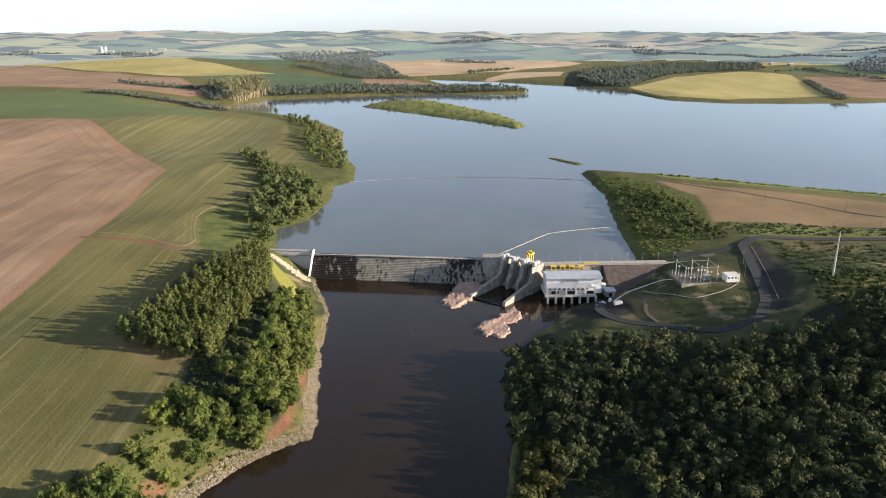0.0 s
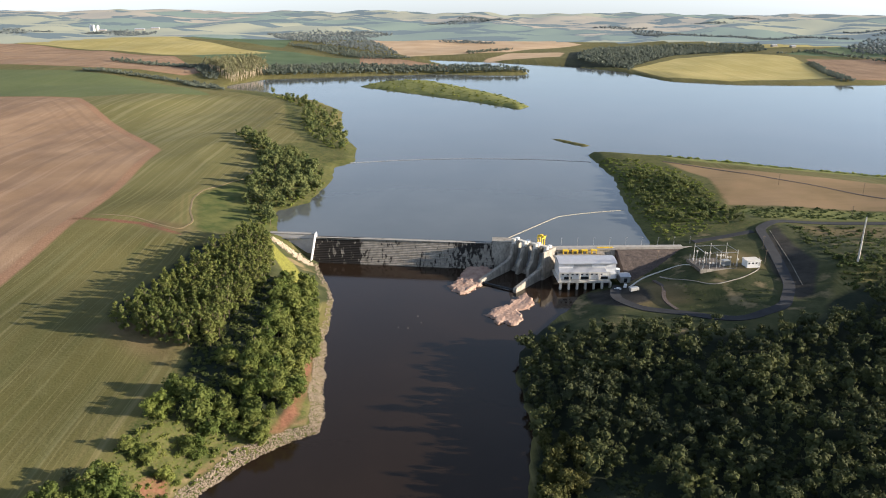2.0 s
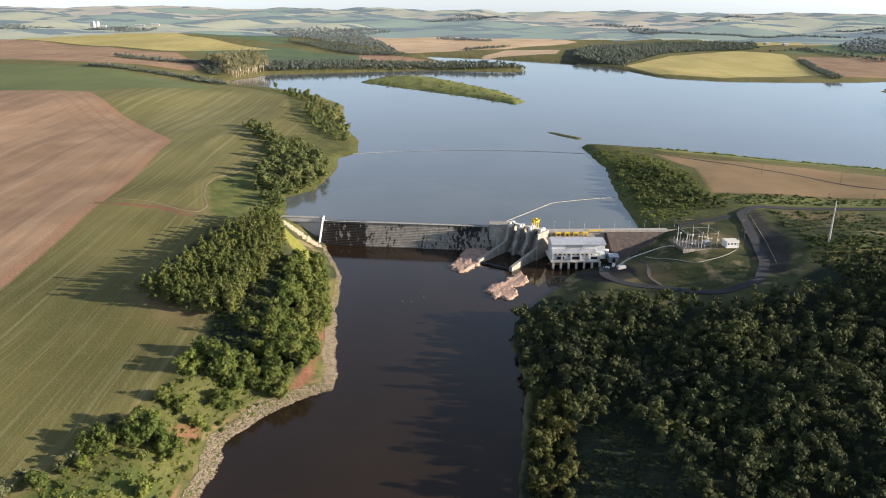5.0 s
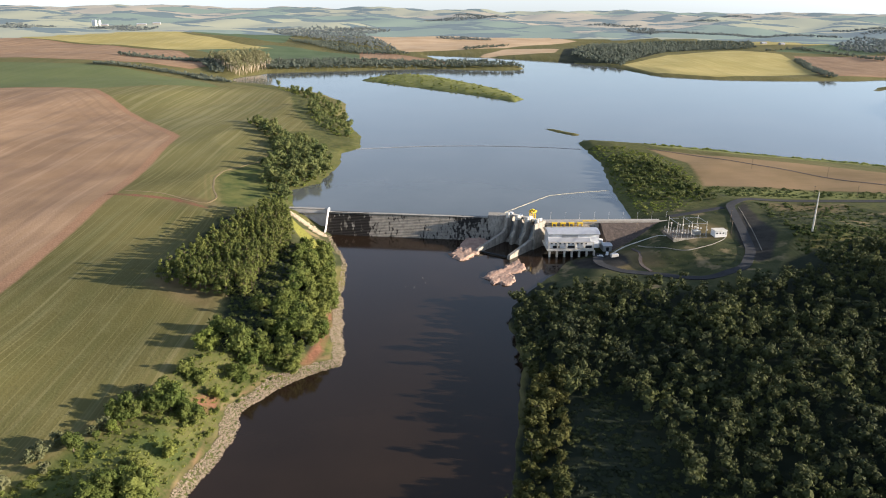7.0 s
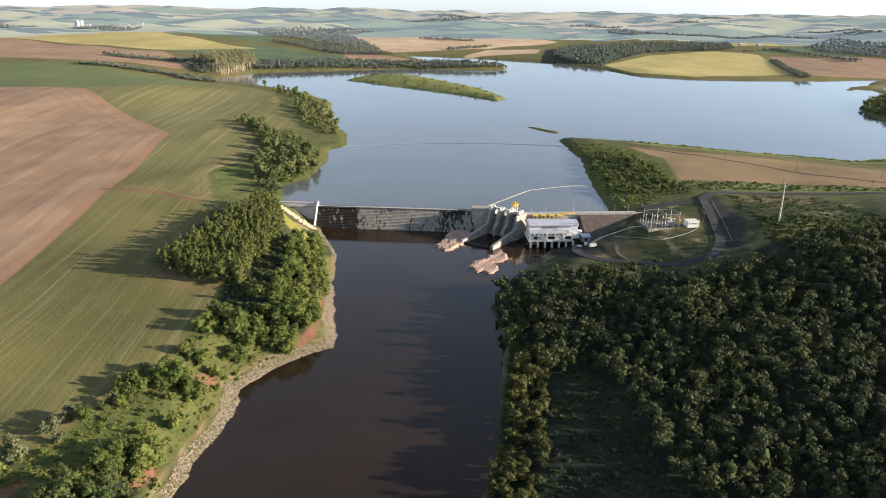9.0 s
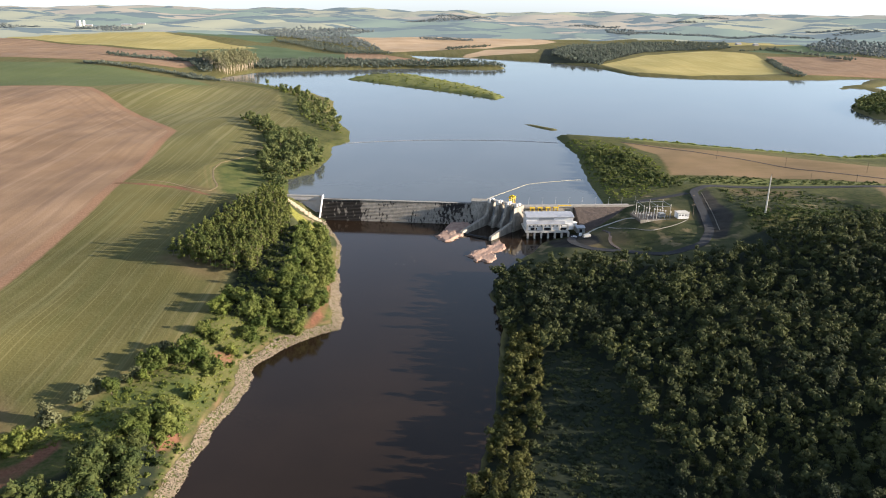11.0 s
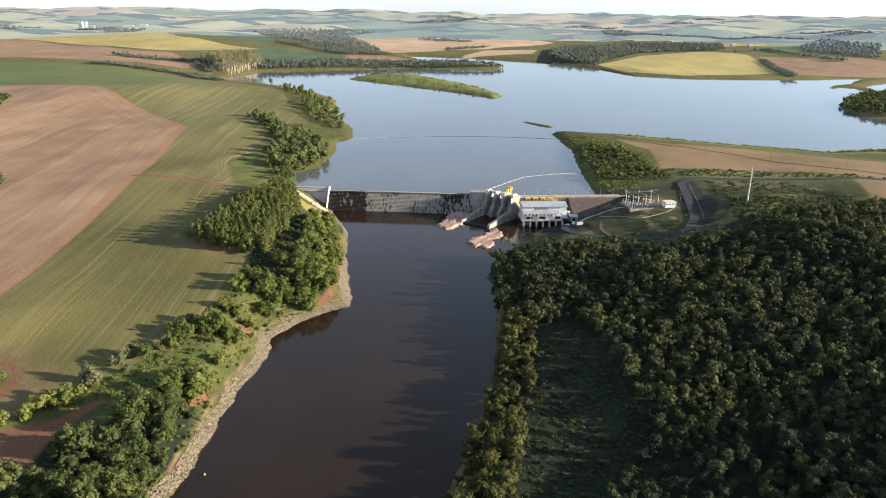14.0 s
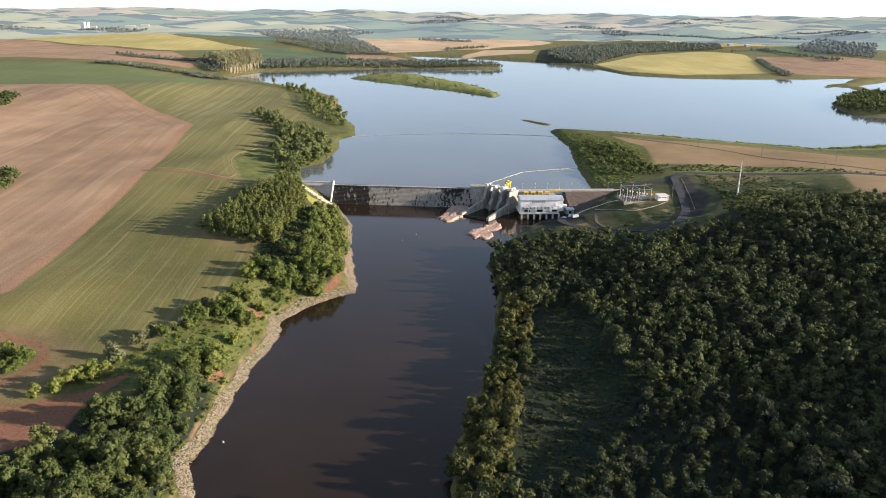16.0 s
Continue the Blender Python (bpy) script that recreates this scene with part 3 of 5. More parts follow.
def rod(a, b, r, sides=6, r2=None, bm=None):
    bm = bm or bmesh.new()
    a, b = Vector(a), Vector(b)
    m = Matrix.Translation((a + b) / 2) @ (b - a).to_track_quat("Z", "Y").to_matrix().to_4x4()
    bmesh.ops.create_cone(bm, cap_ends=True, segments=sides, radius1=r, radius2=r if r2 is None else r2, depth=(b - a).length, matrix=m)
    return bm


def strip(name, line, width, lift, material, label, category, camber=0.0):
    """A paved band that follows the land."""
    pts = np.array(line, float)
    step = np.r_[0, np.cumsum(np.hypot(*np.diff(pts, axis=0).T))]
    s = np.linspace(0, step[-1], int(step[-1] / 3) + 2)
    k = np.ones(5) / 5
    cx, cy = np.interp(s, step, pts[:, 0]), np.interp(s, step, pts[:, 1])
    cx, cy = (np.convolve(np.pad(c, 2, "edge"), k, "valid") for c in (cx, cy))
    tx, ty = np.gradient(cx), np.gradient(cy)
    n = np.hypot(tx, ty)
    nx, ny = -ty / n, tx / n
    rows = [(cx + nx * o, cy + ny * o) for o in np.linspace(-width / 2, width / 2, 5)]
    z = np.max([ground_z(x, y) for x, y in rows], axis=0)
    z = np.convolve(np.pad(z, 2, "edge"), k, "valid") + lift
    verts = np.concatenate([np.stack([x, y, z], 1) for x, y in rows] + [np.stack([rows[0][0], rows[0][1], z - 1.2], 1), np.stack([rows[4][0], rows[4][1], z - 1.2], 1)])
    m = len(s)
    order = [5, 0, 1, 2, 3, 4, 6]
    faces = [(order[j] * m + i, order[j] * m + i + 1, order[j + 1] * m + i + 1, order[j + 1] * m + i) for j in range(6) for i in range(m - 1)]
    me = flat_mesh(name, verts, faces)
    me.materials.append(material)
    return tagged(new(name, me), label, category, kind="structure")


# ---- trees ----
def icosphere(level):
    bm = bmesh.new()
    bmesh.ops.create_icosphere(bm, subdivisions=level, radius=1.0)
    bm.verts.ensure_lookup_table()
    v = np.array([tuple(a.co) for a in bm.verts])
    f = np.array([[a.index for a in g.verts] for g in bm.faces])
    bm.free()
    return v, f


BALL, BALL_F = icosphere(1)


def crown_arrays(rng, width, low, high, lobes, leaves, size, cone=0.0):
    """Lumps of foliage with many small ragged leaf tufts: verts and triangles."""
    verts, tris, base = [], [], 0
    mid, tall = (low + high) / 2, high - low
    for k in range(lobes):
        up = rng.uniform(0.08, 0.95) if k else 0.5
        reach = width / 2 * (1 - cone * up) * (1 - 0.45 * abs(2 * up - 0.9) ** 2)
        ang, out = k * 2.4 + rng.uniform(-0.5, 0.5), reach * math.sqrt(rng.uniform(0.05, 0.55)) if k else 0.0
        r = reach * rng.uniform(0.40, 0.60) if k else reach * 0.72
        c = np.array([out * math.cos(ang), out * math.sin(ang), low + tall * up])
        rz = min(r * rng.uniform(0.75, 1.05), tall * 0.5)
        lump = 1 + 0.14 * rng.standard_normal(len(BALL))
        v = BALL * lump[:, None] * np.array([r, r, rz]) * 0.68 + c
        verts.append(v), tris.append(BALL_F + base)
        base += len(v)
        m = max(6, int(leaves / lobes))
        d = rng.standard_normal((m, 3))
        d[:, 2] = np.abs(d[:, 2]) * 1.0 - 0.35
        d /= np.linalg.norm(d, axis=1)[:, None]
        p = c + d * np.array([r, r, rz]) * rng.uniform(0.82, 1.14, (m, 1))
        side = np.cross(d, rng.standard_normal((m, 3)))
        side /= np.linalg.norm(side, axis=1)[:, None] + 1e-9
        other = np.cross(d, side) + 0.55 * d * rng.standard_normal((m, 1))
        s = size * rng.uniform(0.6, 1.35, (m, 1))
        tip = p + d * s * rng.uniform(0.1, 0.7, (m, 1))
        tri = np.stack([p + side * s, p - side * s * 0.5 + other * s, tip - side * s * 0.45 - other * s * 0.9], 1).reshape(-1, 3)
        verts.append(tri), tris.append(np.arange(3 * m).reshape(-1, 3) + base)
        base += 3 * m
    return np.concatenate(verts), np.concatenate(tris)


def trunk_mesh(rng, height, r, limbs):
    bm = bmesh.new()
    lean = Vector((rng.uniform(-0.04, 0.04), rng.uniform(-0.04, 0.04), 1)) * height
    rod((0, 0, -1.2), lean, r, 6, r * 0.4, bm)
    for k in range(limbs):
        a, h = k * 2.2 + rng.uniform(0, 1), rng.uniform(0.45, 0.85)
        rod(lean * h, lean * h + Vector((math.cos(a), math.sin(a), 0.9)) * height * 0.25, r * 0.4, 4, r * 0.12, bm)
    me = bpy.data.meshes.new("trunk")
    bm.to_mesh(me)
    bm.free()
    me.materials.append(M_BARK)
    return me


def tree_kind(name, label, group, material, seed, count, width, height, clear, lobes, leaves, size, cone=0.0, r=0.18, limbs=3, category="tree"):
    """Some variants of a tree: each an Empty with a trunk and a crown."""
    made = []
    for k in range(count):
        rng = np.random.default_rng(seed * 100 + k)
        w, h = width * rng.uniform(0.85, 1.2), height * rng.uniform(0.88, 1.1)
        v, f = crown_arrays(rng, w, h * clear, h, lobes, leaves, size, cone)
        me = flat_mesh("crown", v, f)
        me.materials.append(material)
        top = thing(name, 0, 0, -50, 0, label, category, group)
        new("trunk", trunk_mesh(rng, h * 0.8, r, limbs)).parent = top
        new("crown", me).parent = top
        made.append(top)
    return made


def plant(kinds, places, seed, lo=0.8, hi=1.2, sink=0.1, dwarf=None, skew=1.0):
    rng = np.random.default_rng(seed)
    used = set()
    z = ground_z(np.array([p[0] for p in places]), np.array([p[1] for p in places]))
    for (x, y, *size), gz in zip(places, z):
        k = int(rng.integers(len(kinds)))
        s, tall = lo + (hi - lo) * rng.uniform(0, 1) ** skew, rng.uniform(0.9, 1.12)
        s *= size[0] if size else 1.0
        if dwarf and inside(x, y, dwarf):
            s *= 0.72
        m = pose(x, y, float(gz) - sink, 0, 0, rng.uniform(0, 360)) @ Matrix.Diagonal((s, s, s * tall, 1))
        if k in used:
            copy_thing(kinds[k], m)
        else:
            used.add(k)
            todo.append((kinds[k], m))
    return places


todo = []


def inside(x, y, ring):
    return edge_distance(np.array([x]), np.array([y]), ring)[0] < 0


def scatter(ring, gap, seed, limit=4000, holes=()):
    """Places at least about gap apart in an outline, clear of the holes and of the water."""
    rng = np.random.default_rng(seed)
    xs, ys = [p[0] for p in ring], [p[1] for p in ring]
    gx, gy = np.meshgrid(np.arange(min(xs), max(xs), gap), np.arange(min(ys), max(ys), gap * 0.88))
    gx = gx + (np.arange(gx.shape[0]) % 2)[:, None] * gap / 2
    x, y = (gx + rng.uniform(-0.36, 0.36, gx.shape) * gap).ravel(), (gy + rng.uniform(-0.36, 0.36, gx.shape) * gap).ravel()
    ok = edge_distance(x, y, ring) < 0
    for h in holes:
        ok &= edge_distance(x, y, h) > 0
    ok &= (edge_distance(x, y, RIVER_EDGE) > 1.5) & (lake_distance(x, y) > 1.5)
    return list(zip(x[ok].tolist(), y[ok].tolist()))[:limit]


def growth(name, label, category, places, material, seed, width, height, lobes, leaves, size, lo=0.7, hi=1.3, kinds=5, low=0.12, skew=1.0):
    """Uncounted growth as one object: many crowns joined, on thin stems."""
    rng = np.random.default_rng(seed)
    forms = [crown_arrays(np.random.default_rng(seed * 50 + k), width * rng.uniform(0.85, 1.15), height * low, height * rng.uniform(0.85, 1.15), lobes, leaves, size) for k in range(kinds)]
    z = ground_z(np.array([p[0] for p in places]), np.array([p[1] for p in places]))
    verts, tris, base = [], [], 0
    for (x, y), gz in zip(places, z):
        v, f = forms[int(rng.integers(kinds))]
        a, s = rng.uniform(0, 6.28), lo + (hi - lo) * rng.uniform(0, 1) ** skew
        c, d = math.cos(a) * s, math.sin(a) * s
        w = np.stack([v[:, 0] * c - v[:, 1] * d + x, v[:, 0] * d + v[:, 1] * c + y, v[:, 2] * s * rng.uniform(0.85, 1.15) + gz - 0.25], 1)
        verts.append(w), tris.append(f + base)
        base += len(w)
    me = flat_mesh(name, np.concatenate(verts), np.concatenate(tris))
    me.materials.append(material)
    return tagged(new(name, me), label, category, kind="stuff")


def clumps(spots, wide, seed):
    """Trees for spots (x, y, breadth): one for a narrow spot, a knot of four for a broad one, with sizes for a tree of that width."""
    rng = np.random.default_rng(seed)
    out = []
    for x, y, w in spots:
        if w < 9:
            out.append((x, y, w / wide))
            continue
        a = rng.uniform(0, 6.28)
        for k in range(5):
            d = w * 0.30 * rng.uniform(0.7, 1.2)
            out.append((x + d * math.cos(a + 1.257 * k), y + d * math.sin(a + 1.257 * k), w * rng.uniform(0.42, 0.70) / wide))
    return out


# young dense plantation on the bank beside the green field
PLANTATION = [(-139, -140), (-134, -100), (-131, -63), (-121, -22), (-108, 0), (-98, 4), (-88, -22), (-82, -56), (-80, -94), (-84, -112), (-87, -152), (-101, -156), (-122, -147)]
KIND_PLANT = tree_kind("plantation_tree", "tall slender dark green plantation tree in a dense stand", "trees of the plantation", M_PLANT, 1, 6, 5.6, 12.6, 0.05, 12, 460, 0.34, 0.42)
plant(KIND_PLANT, scatter(PLANTATION, 5.3, 11), 12, 0.82, 1.08)
# mixed trees down the river bank
BANK = [(-74, -70), (-58, -58), (-48, -108), (-45, -150), (-48, -190), (-56, -204), (-66, -194), (-70, -157), (-70, -120)]
KIND_BANK = tree_kind("riverside_tree", "round leafy green tree on the grassy river bank", "trees of the river bank", M_LEAF, 2, 7, 8.5, 11.5, 0.12, 13, 540, 0.44)
plant(KIND_BANK, scatter(BANK, 6.4, 13), 14, 0.55, 1.15)
KIND_MIXED = tree_kind("bushy_tree", "bright yellow-green bushy tree on the bank", "bright trees of the river bank", M_LIME, 8, 6, 7, 6.2, 0.04, 11, 520, 0.34)
plant(KIND_MIXED, clumps([(-95, -204, 11), (-84, -232, 6), (-142, -319, 11), (-146, -324, 8), (-137, -315, 9), (-149, -329, 7), (-156, -333, 6), (-89, -276, 7), (-99, -240, 8), (-92, -290, 6), (-112, -268, 6)], 7, 94), 95, 0.85, 1.1)
THICKET = [(-113, -319), (-106, -313), (-89, -311), (-92, -345), (-94, -362), (-88, -385), (-88, -450), (-210, -450), (-190, -408), (-146, -386), (-131, -371), (-126, -350), (-114, -337)]
KIND_LOW = tree_kind("streamside_tree", "broad leafy tree in a thicket above the riprap", "trees of the lower thicket", M_THICKET, 5, 7, 9, 10.5, 0.08, 15, 640, 0.38)
plant(KIND_LOW, scatter(THICKET, 7.2, 15), 16, 0.5, 1.25, skew=1.4)
growth("thicket_undergrowth", "dense low green growth between the thicket trees and the riprap", "scrub", scatter([(-113, -319), (-86, -300), (-87, -330), (-90, -345), (-93, -364), (-86, -385), (-86, -450), (-200, -450), (-146, -386), (-131, -371), (-114, -337)], 3.6, 54, 4000), M_LEAF, 56, 3.2, 1.3, 4, 34, 0.34, 0.4, 1.3)
KIND_YOUNG = tree_kind("young_tree", "rounded leafy tree between the field and the bank", "young trees of the field edge", M_LEAF, 6, 6, 7.5, 7.0, 0.05, 12, 620, 0.34)
plant(KIND_YOUNG, clumps([(-91, -191, 12), (-97, -225, 9), (-76, -201, 18), (-65, -201, 12), (-78, -217, 10), (-91, -228, 7), (-99, -249, 16), (-112, -258, 13), (-106, -250, 10), (-88, -252, 11), (-97, -300, 17), (-102, -306, 12),
                         (-94, -289, 9), (-79, -163, 10), (-70, -186, 8), (-182, -300, 10), (-174, -302, 9), (-174, -313, 9), (-171, -306, 7), (-190, -308, 10), (-120, -281, 8), (-104, -320, 9), (-58, -206, 7)], 7.5, 17), 18, 0.9, 1.12)
STRIP = [(-58, -198), (-92, -190), (-108, -246), (-122, -286), (-146, -330), (-124, -316), (-90, -310), (-87, -292), (-80, -262), (-81, -238), (-70, -222), (-56, -208)]
growth("bank_scrub", "rough bright green scrub and tall grass on the bank", "scrub", scatter(STRIP, 4.6, 51), M_LIME, 52, 3.0, 0.6, 5, 60, 0.26, 0.35, 1.3)
growth("bank_grass", "tufts of tall rough grass on the bank", "grass", scatter(STRIP, 2.4, 84, 6000), M_LIME, 85, 1.4, 0.32, 3, 22, 0.20, 0.4, 1.6)
growth("bank_bushes", "mixed dark and light bushes on the river bank", "bushes", scatter(STRIP, 7.0, 77), M_LEAF, 78, 3.4, 1.7, 6, 110, 0.28, 0.3, 1.3, skew=1.6)
KIND_PALE = tree_kind("pale_bush", "silvery grey-green bush at the edge of the field", "pale bushes of the field edge", M_SILVER, 9, 3, 5, 4.2, 0.05, 8, 260, 0.34, category="bush")
plant(KIND_PALE, [(-119, -270), (-116, -267), (-129, -286), (-131, -289), (-111, -243), (-137, -301), (-135, -305), (-133, -303), (-124, -294), (-126, -279)], 80, 0.8, 1.6)
growth("undergrowth", "low green undergrowth between the bank trees", "scrub", scatter([(-92, -60), (-58, -70), (-52, -110), (-52, -175), (-64, -198), (-90, -192), (-98, -150)], 3.8, 53), M_THICKET, 55, 3.2, 1.0, 4, 34, 0.4)
# woods on the far bank
CLEARING = [(62, -238), (86, -226), (92, -260), (95, -320), (84, -352), (62, -378), (36, -390), (30, -372), (40, -330), (52, -290)]
WATERSIDE = [(56, -196), (45, -232), (36, -290), (20, -338), (8, -368), (6, -400), (34, -394), (32, -370), (41, -330), (53, -288), (62, -238), (64, -205)]
FOREST = [(48, -118), (66, -114), (90, -120), (120, -122), (160, -136), (208, -134), (236, -112), (300, -86), (372, -124), (420, -160), (420, -440), (2, -440), (6, -400), (40, -300), (50, -200)]
KIND_WATER = tree_kind("waterside_tree", "olive green tree leaning over the dark river", "trees of the water's edge", M_OLIVE, 7, 6, 7.5, 9, 0.05, 11, 520, 0.40)
plant(KIND_WATER, scatter(WATERSIDE, 6.4, 58), 59, 0.45, 1.2)
LOW_WOOD = [(40, -205), (110, -205), (128, -260), (132, -400), (0, -440), (0, -380)]
woods = scatter(FOREST, 5.6, 21, 6000, [CLEARING, WATERSIDE])
woods.sort(key=lambda p: math.hypot(p[0] - 90, p[1] + 380))
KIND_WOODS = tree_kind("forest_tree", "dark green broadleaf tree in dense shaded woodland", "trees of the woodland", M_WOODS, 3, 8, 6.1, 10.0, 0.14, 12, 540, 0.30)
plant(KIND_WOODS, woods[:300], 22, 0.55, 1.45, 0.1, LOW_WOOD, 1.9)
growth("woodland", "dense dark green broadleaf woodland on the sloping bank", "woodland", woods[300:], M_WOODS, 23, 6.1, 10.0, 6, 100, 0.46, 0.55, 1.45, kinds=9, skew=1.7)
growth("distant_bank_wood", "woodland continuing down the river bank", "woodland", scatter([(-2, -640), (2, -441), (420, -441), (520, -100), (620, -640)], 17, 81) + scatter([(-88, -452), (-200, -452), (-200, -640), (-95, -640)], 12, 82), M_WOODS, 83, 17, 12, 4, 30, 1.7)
# The dark forest leaf colour also gives this scrub the clearing's shade.
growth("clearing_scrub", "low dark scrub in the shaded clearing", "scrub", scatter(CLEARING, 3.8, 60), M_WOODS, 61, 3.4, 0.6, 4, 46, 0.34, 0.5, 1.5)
growth("roadside_scrub", "patchy green scrub on the slope beside the road", "scrub", scatter([(236, -50), (246, 14), (310, 4), (330, -70), (262, -72)], 4.4, 62) + scatter([(232, 78), (365, 34), (420, 4), (320, 22), (236, 34)], 4.4, 63), M_THICKET, 64, 3.6, 0.9, 4, 30, 0.36, 0.3, 1.4, skew=1.3)
# trees and scrub along the reservoir
SHORE = [(-200, 340), (-186, 350), (-142, 272), (-96, 220), (-80, 154), (-80, 110), (-92, 60), (-90, 32), (-106, 34), (-132, 88), (-142, 144), (-140, 210)]
SHORE2 = [(-240, 722), (-180, 670), (-144, 603), (-104, 508), (-74, 300), (-92, 290), (-126, 366), (-150, 452), (-160, 560)]
KIND_SHORE = tree_kind("shore_tree", "rounded dark green tree on the reservoir shore", "trees of the reservoir shore", M_SHORE, 4, 7, 8.5, 10.5, 0.1, 11, 300, 0.50)
plant(KIND_SHORE, scatter(SHORE, 9.4, 24) + scatter(SHORE2, 15.5, 25), 26, 0.35, 1.25)
growth("peninsula_scrub", "low dense green scrub covering the peninsula", "scrub", scatter([(178, 185), (200, 200), (226, 150), (226, 90), (221, 62), (205, 34), (176, 30), (168, 70), (172, 120)], 7.6, 27) + scatter([(206, 30), (220, 16), (236, 50), (226, 70)], 9, 66), M_THICKET, 28, 5.4, 3.2, 5, 70, 0.5, 0.25, 1.4)
growth("peninsula_grass", "tall yellow-green grass between the peninsula bushes", "grass", scatter([(176, 262), (210, 250), (234, 201), (236, 128), (228, 75), (218, 40), (206, 22), (190, 8), (164, 4), (160, 60), (166, 120)], 5.2, 29), M_LIME, 31, 3.6, 1.1, 4, 34, 0.4, 0.4, 1.3)
for k, (ring, gap, size, hi) in enumerate((
        ([(375, 1427), (539, 1900), (745, 1960), (958, 2000), (1071, 1950), (1001, 1747), (787, 1693), (582, 1460), (452, 1195), (416, 1262)], 19, 17, 12),
        ([(-327, 1139), (-140, 1251), (221, 1180), (224, 1140), (-128, 1095), (-320, 1030)], 12, 12, 14), ([(672, 545), (656, 460), (690, 430), (890, 430), (890, 680), (804, 680), (745, 632)], 13, 13, 13),
        ([(-566, 456), (-509, 401), (-500, 330), (-700, 330), (-700, 480)], 10, 10, 11), ([(-345, 25), (-326, 12), (-311, -39), (-360, -60), (-420, 20)], 8, 9, 9),
        ([(-1240, 2300), (-980, 2200), (-960, 2300), (-1220, 2420)], 20, 16, 13), ([(-628, 944), (-355, 842), (-314, 740), (-436, 848), (-612, 910)], 9, 9, 8),
        ([(-671, 1171), (-468, 1132), (-446, 1070), (-642, 1118)], 11, 11, 9), ([(120, 1600), (241, 1712), (255, 1740), (110, 1640)], 13, 12, 9), ([(934, 1374), (804, 975), (828, 972), (955, 1380)], 10, 10, 9),
        ([(885, 1551), (1092, 1710), (1122, 1594), (1103, 1290), (1135, 1300), (1143, 1760)], 16, 14, 11), ([(-72, 968), (-52, 972), (-50, 950), (-66, 945)], 9, 9, 6), ([(1287, 1846), (1485, 2066), (1631, 1944), (1236, 1340), (1242, 1540), (1220, 1683)], 22, 19, 13),
        ([(-440, 1944), (-283, 1845), (-127, 1598), (-29, 1463), (-150, 1467), (-294, 1662)], 16, 15, 11), ([(-596, 2400), (-473, 2500), (-302, 2560), (-120, 2480), (-210, 2280), (-115, 1832), (-60, 1580), (-201, 1760), (-341, 2025), (-472, 2130)], 26, 22, 12),
        ([(820, 2600), (957, 2620), (939, 2337), (808, 2188), (785, 2400)], 25, 21, 12), ([(-468, 1132), (-440, 1200), (-403, 1030), (-380, 940), (-400, 930), (-440, 1010)], 11, 11, 12))):
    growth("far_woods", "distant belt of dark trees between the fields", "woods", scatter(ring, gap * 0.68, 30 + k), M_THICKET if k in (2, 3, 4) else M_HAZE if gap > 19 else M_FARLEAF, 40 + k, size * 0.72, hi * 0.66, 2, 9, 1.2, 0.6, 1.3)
growth("island_scrub", "low yellow-green scrub on the island", "scrub", scatter(ISLAND, 15, 70), M_LIME, 71, 5, 1.2, 4, 30, 0.7, 0.3, 1.3)
growth("shore_fringe", "yellow-green reeds and bushes fringing the peninsula", "scrub", scatter([(240, 285), (300, 256), (445, 180), (560, 200), (560, 160), (440, 160), (300, 236), (240, 266)], 4.6, 72), M_LIME, 73, 4.2, 0.9, 4, 20, 0.6, 0.3, 1.3, skew=1.6)
growth("shore_scrub", "bright scrub between the reservoir trees", "scrub", scatter(SHORE, 6.5, 74) + scatter(SHORE2, 8.5, 75), M_LIME, 76, 4.0, 1.8, 4, 36, 0.5, 0.4, 1.3)
rng = np.random.default_rng(96)
for k in range(12):
    x, y = rng.uniform(-1900, 2600), rng.uniform(2100, 3600)
    long, deep, a = rng.uniform(90, 330), rng.uniform(14, 50), rng.uniform(-0.35, 0.35)
    ring = [(x + u * long * math.cos(a) - v * deep * math.sin(a), y + u * long * math.sin(a) + v * deep * math.cos(a)) for u, v in ((-1, -0.3), (-0.2, -1), (1, -0.5), (0.9, 0.5), (0.1, 1), (-0.8, 0.6))]
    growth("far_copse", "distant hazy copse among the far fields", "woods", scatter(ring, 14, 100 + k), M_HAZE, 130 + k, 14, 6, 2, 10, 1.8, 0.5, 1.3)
GUMS = [(-453, 1086), (-380, 1220), (-310, 1060), (-350, 930)]
stand = scatter(GUMS, 9.0, 86)
growth("eucalypt_stand", "tall eucalypt stand with low sunlight in its pale leaf colour", "trees", stand, M_GUM, 87, 7.5, 27, 6, 44, 1.0, 0.8, 1.15, 5, 0.42)
bm = bmesh.new()
for x, y in stand:
    g = float(ground_z(np.array([x]), np.array([y]))[0])
    rod((x, y, g - 0.5), (x, y, g + 19), 0.34, 5, 0.18, bm)
me = bpy.data.meshes.new("eucalypt_trunks")
bm.to_mesh(me)
bm.free()
me.materials.append(M_STEM)
tagged(new("eucalypt_trunks", me), "pale straight trunks of the eucalypt stand", "trunks", kind="stuff")
growth("slope_scrub", "rough dark scrub on the slope below the mast", "scrub", scatter([(226, -92), (240, -56), (330, -70), (380, -92), (372, -126), (300, -88), (236, -114)], 4.2, 97), M_THICKET, 98, 4.2, 1.6, 4, 36, 0.45, 0.35, 1.4)
growth("yard_scrub", "short dark weeds and grass on the slope by the yard", "grass", scatter([(140, -22), (160, -24), (212, -4), (210, -60), (192, -100), (168, -112), (146, -98), (146, -60)], 3.4, 88), M_THICKET, 89, 1.7, 0.22, 3, 18, 0.22, 0.3, 1.3, skew=1.6)
for ob, m in todo:
    ob.matrix_basis = m

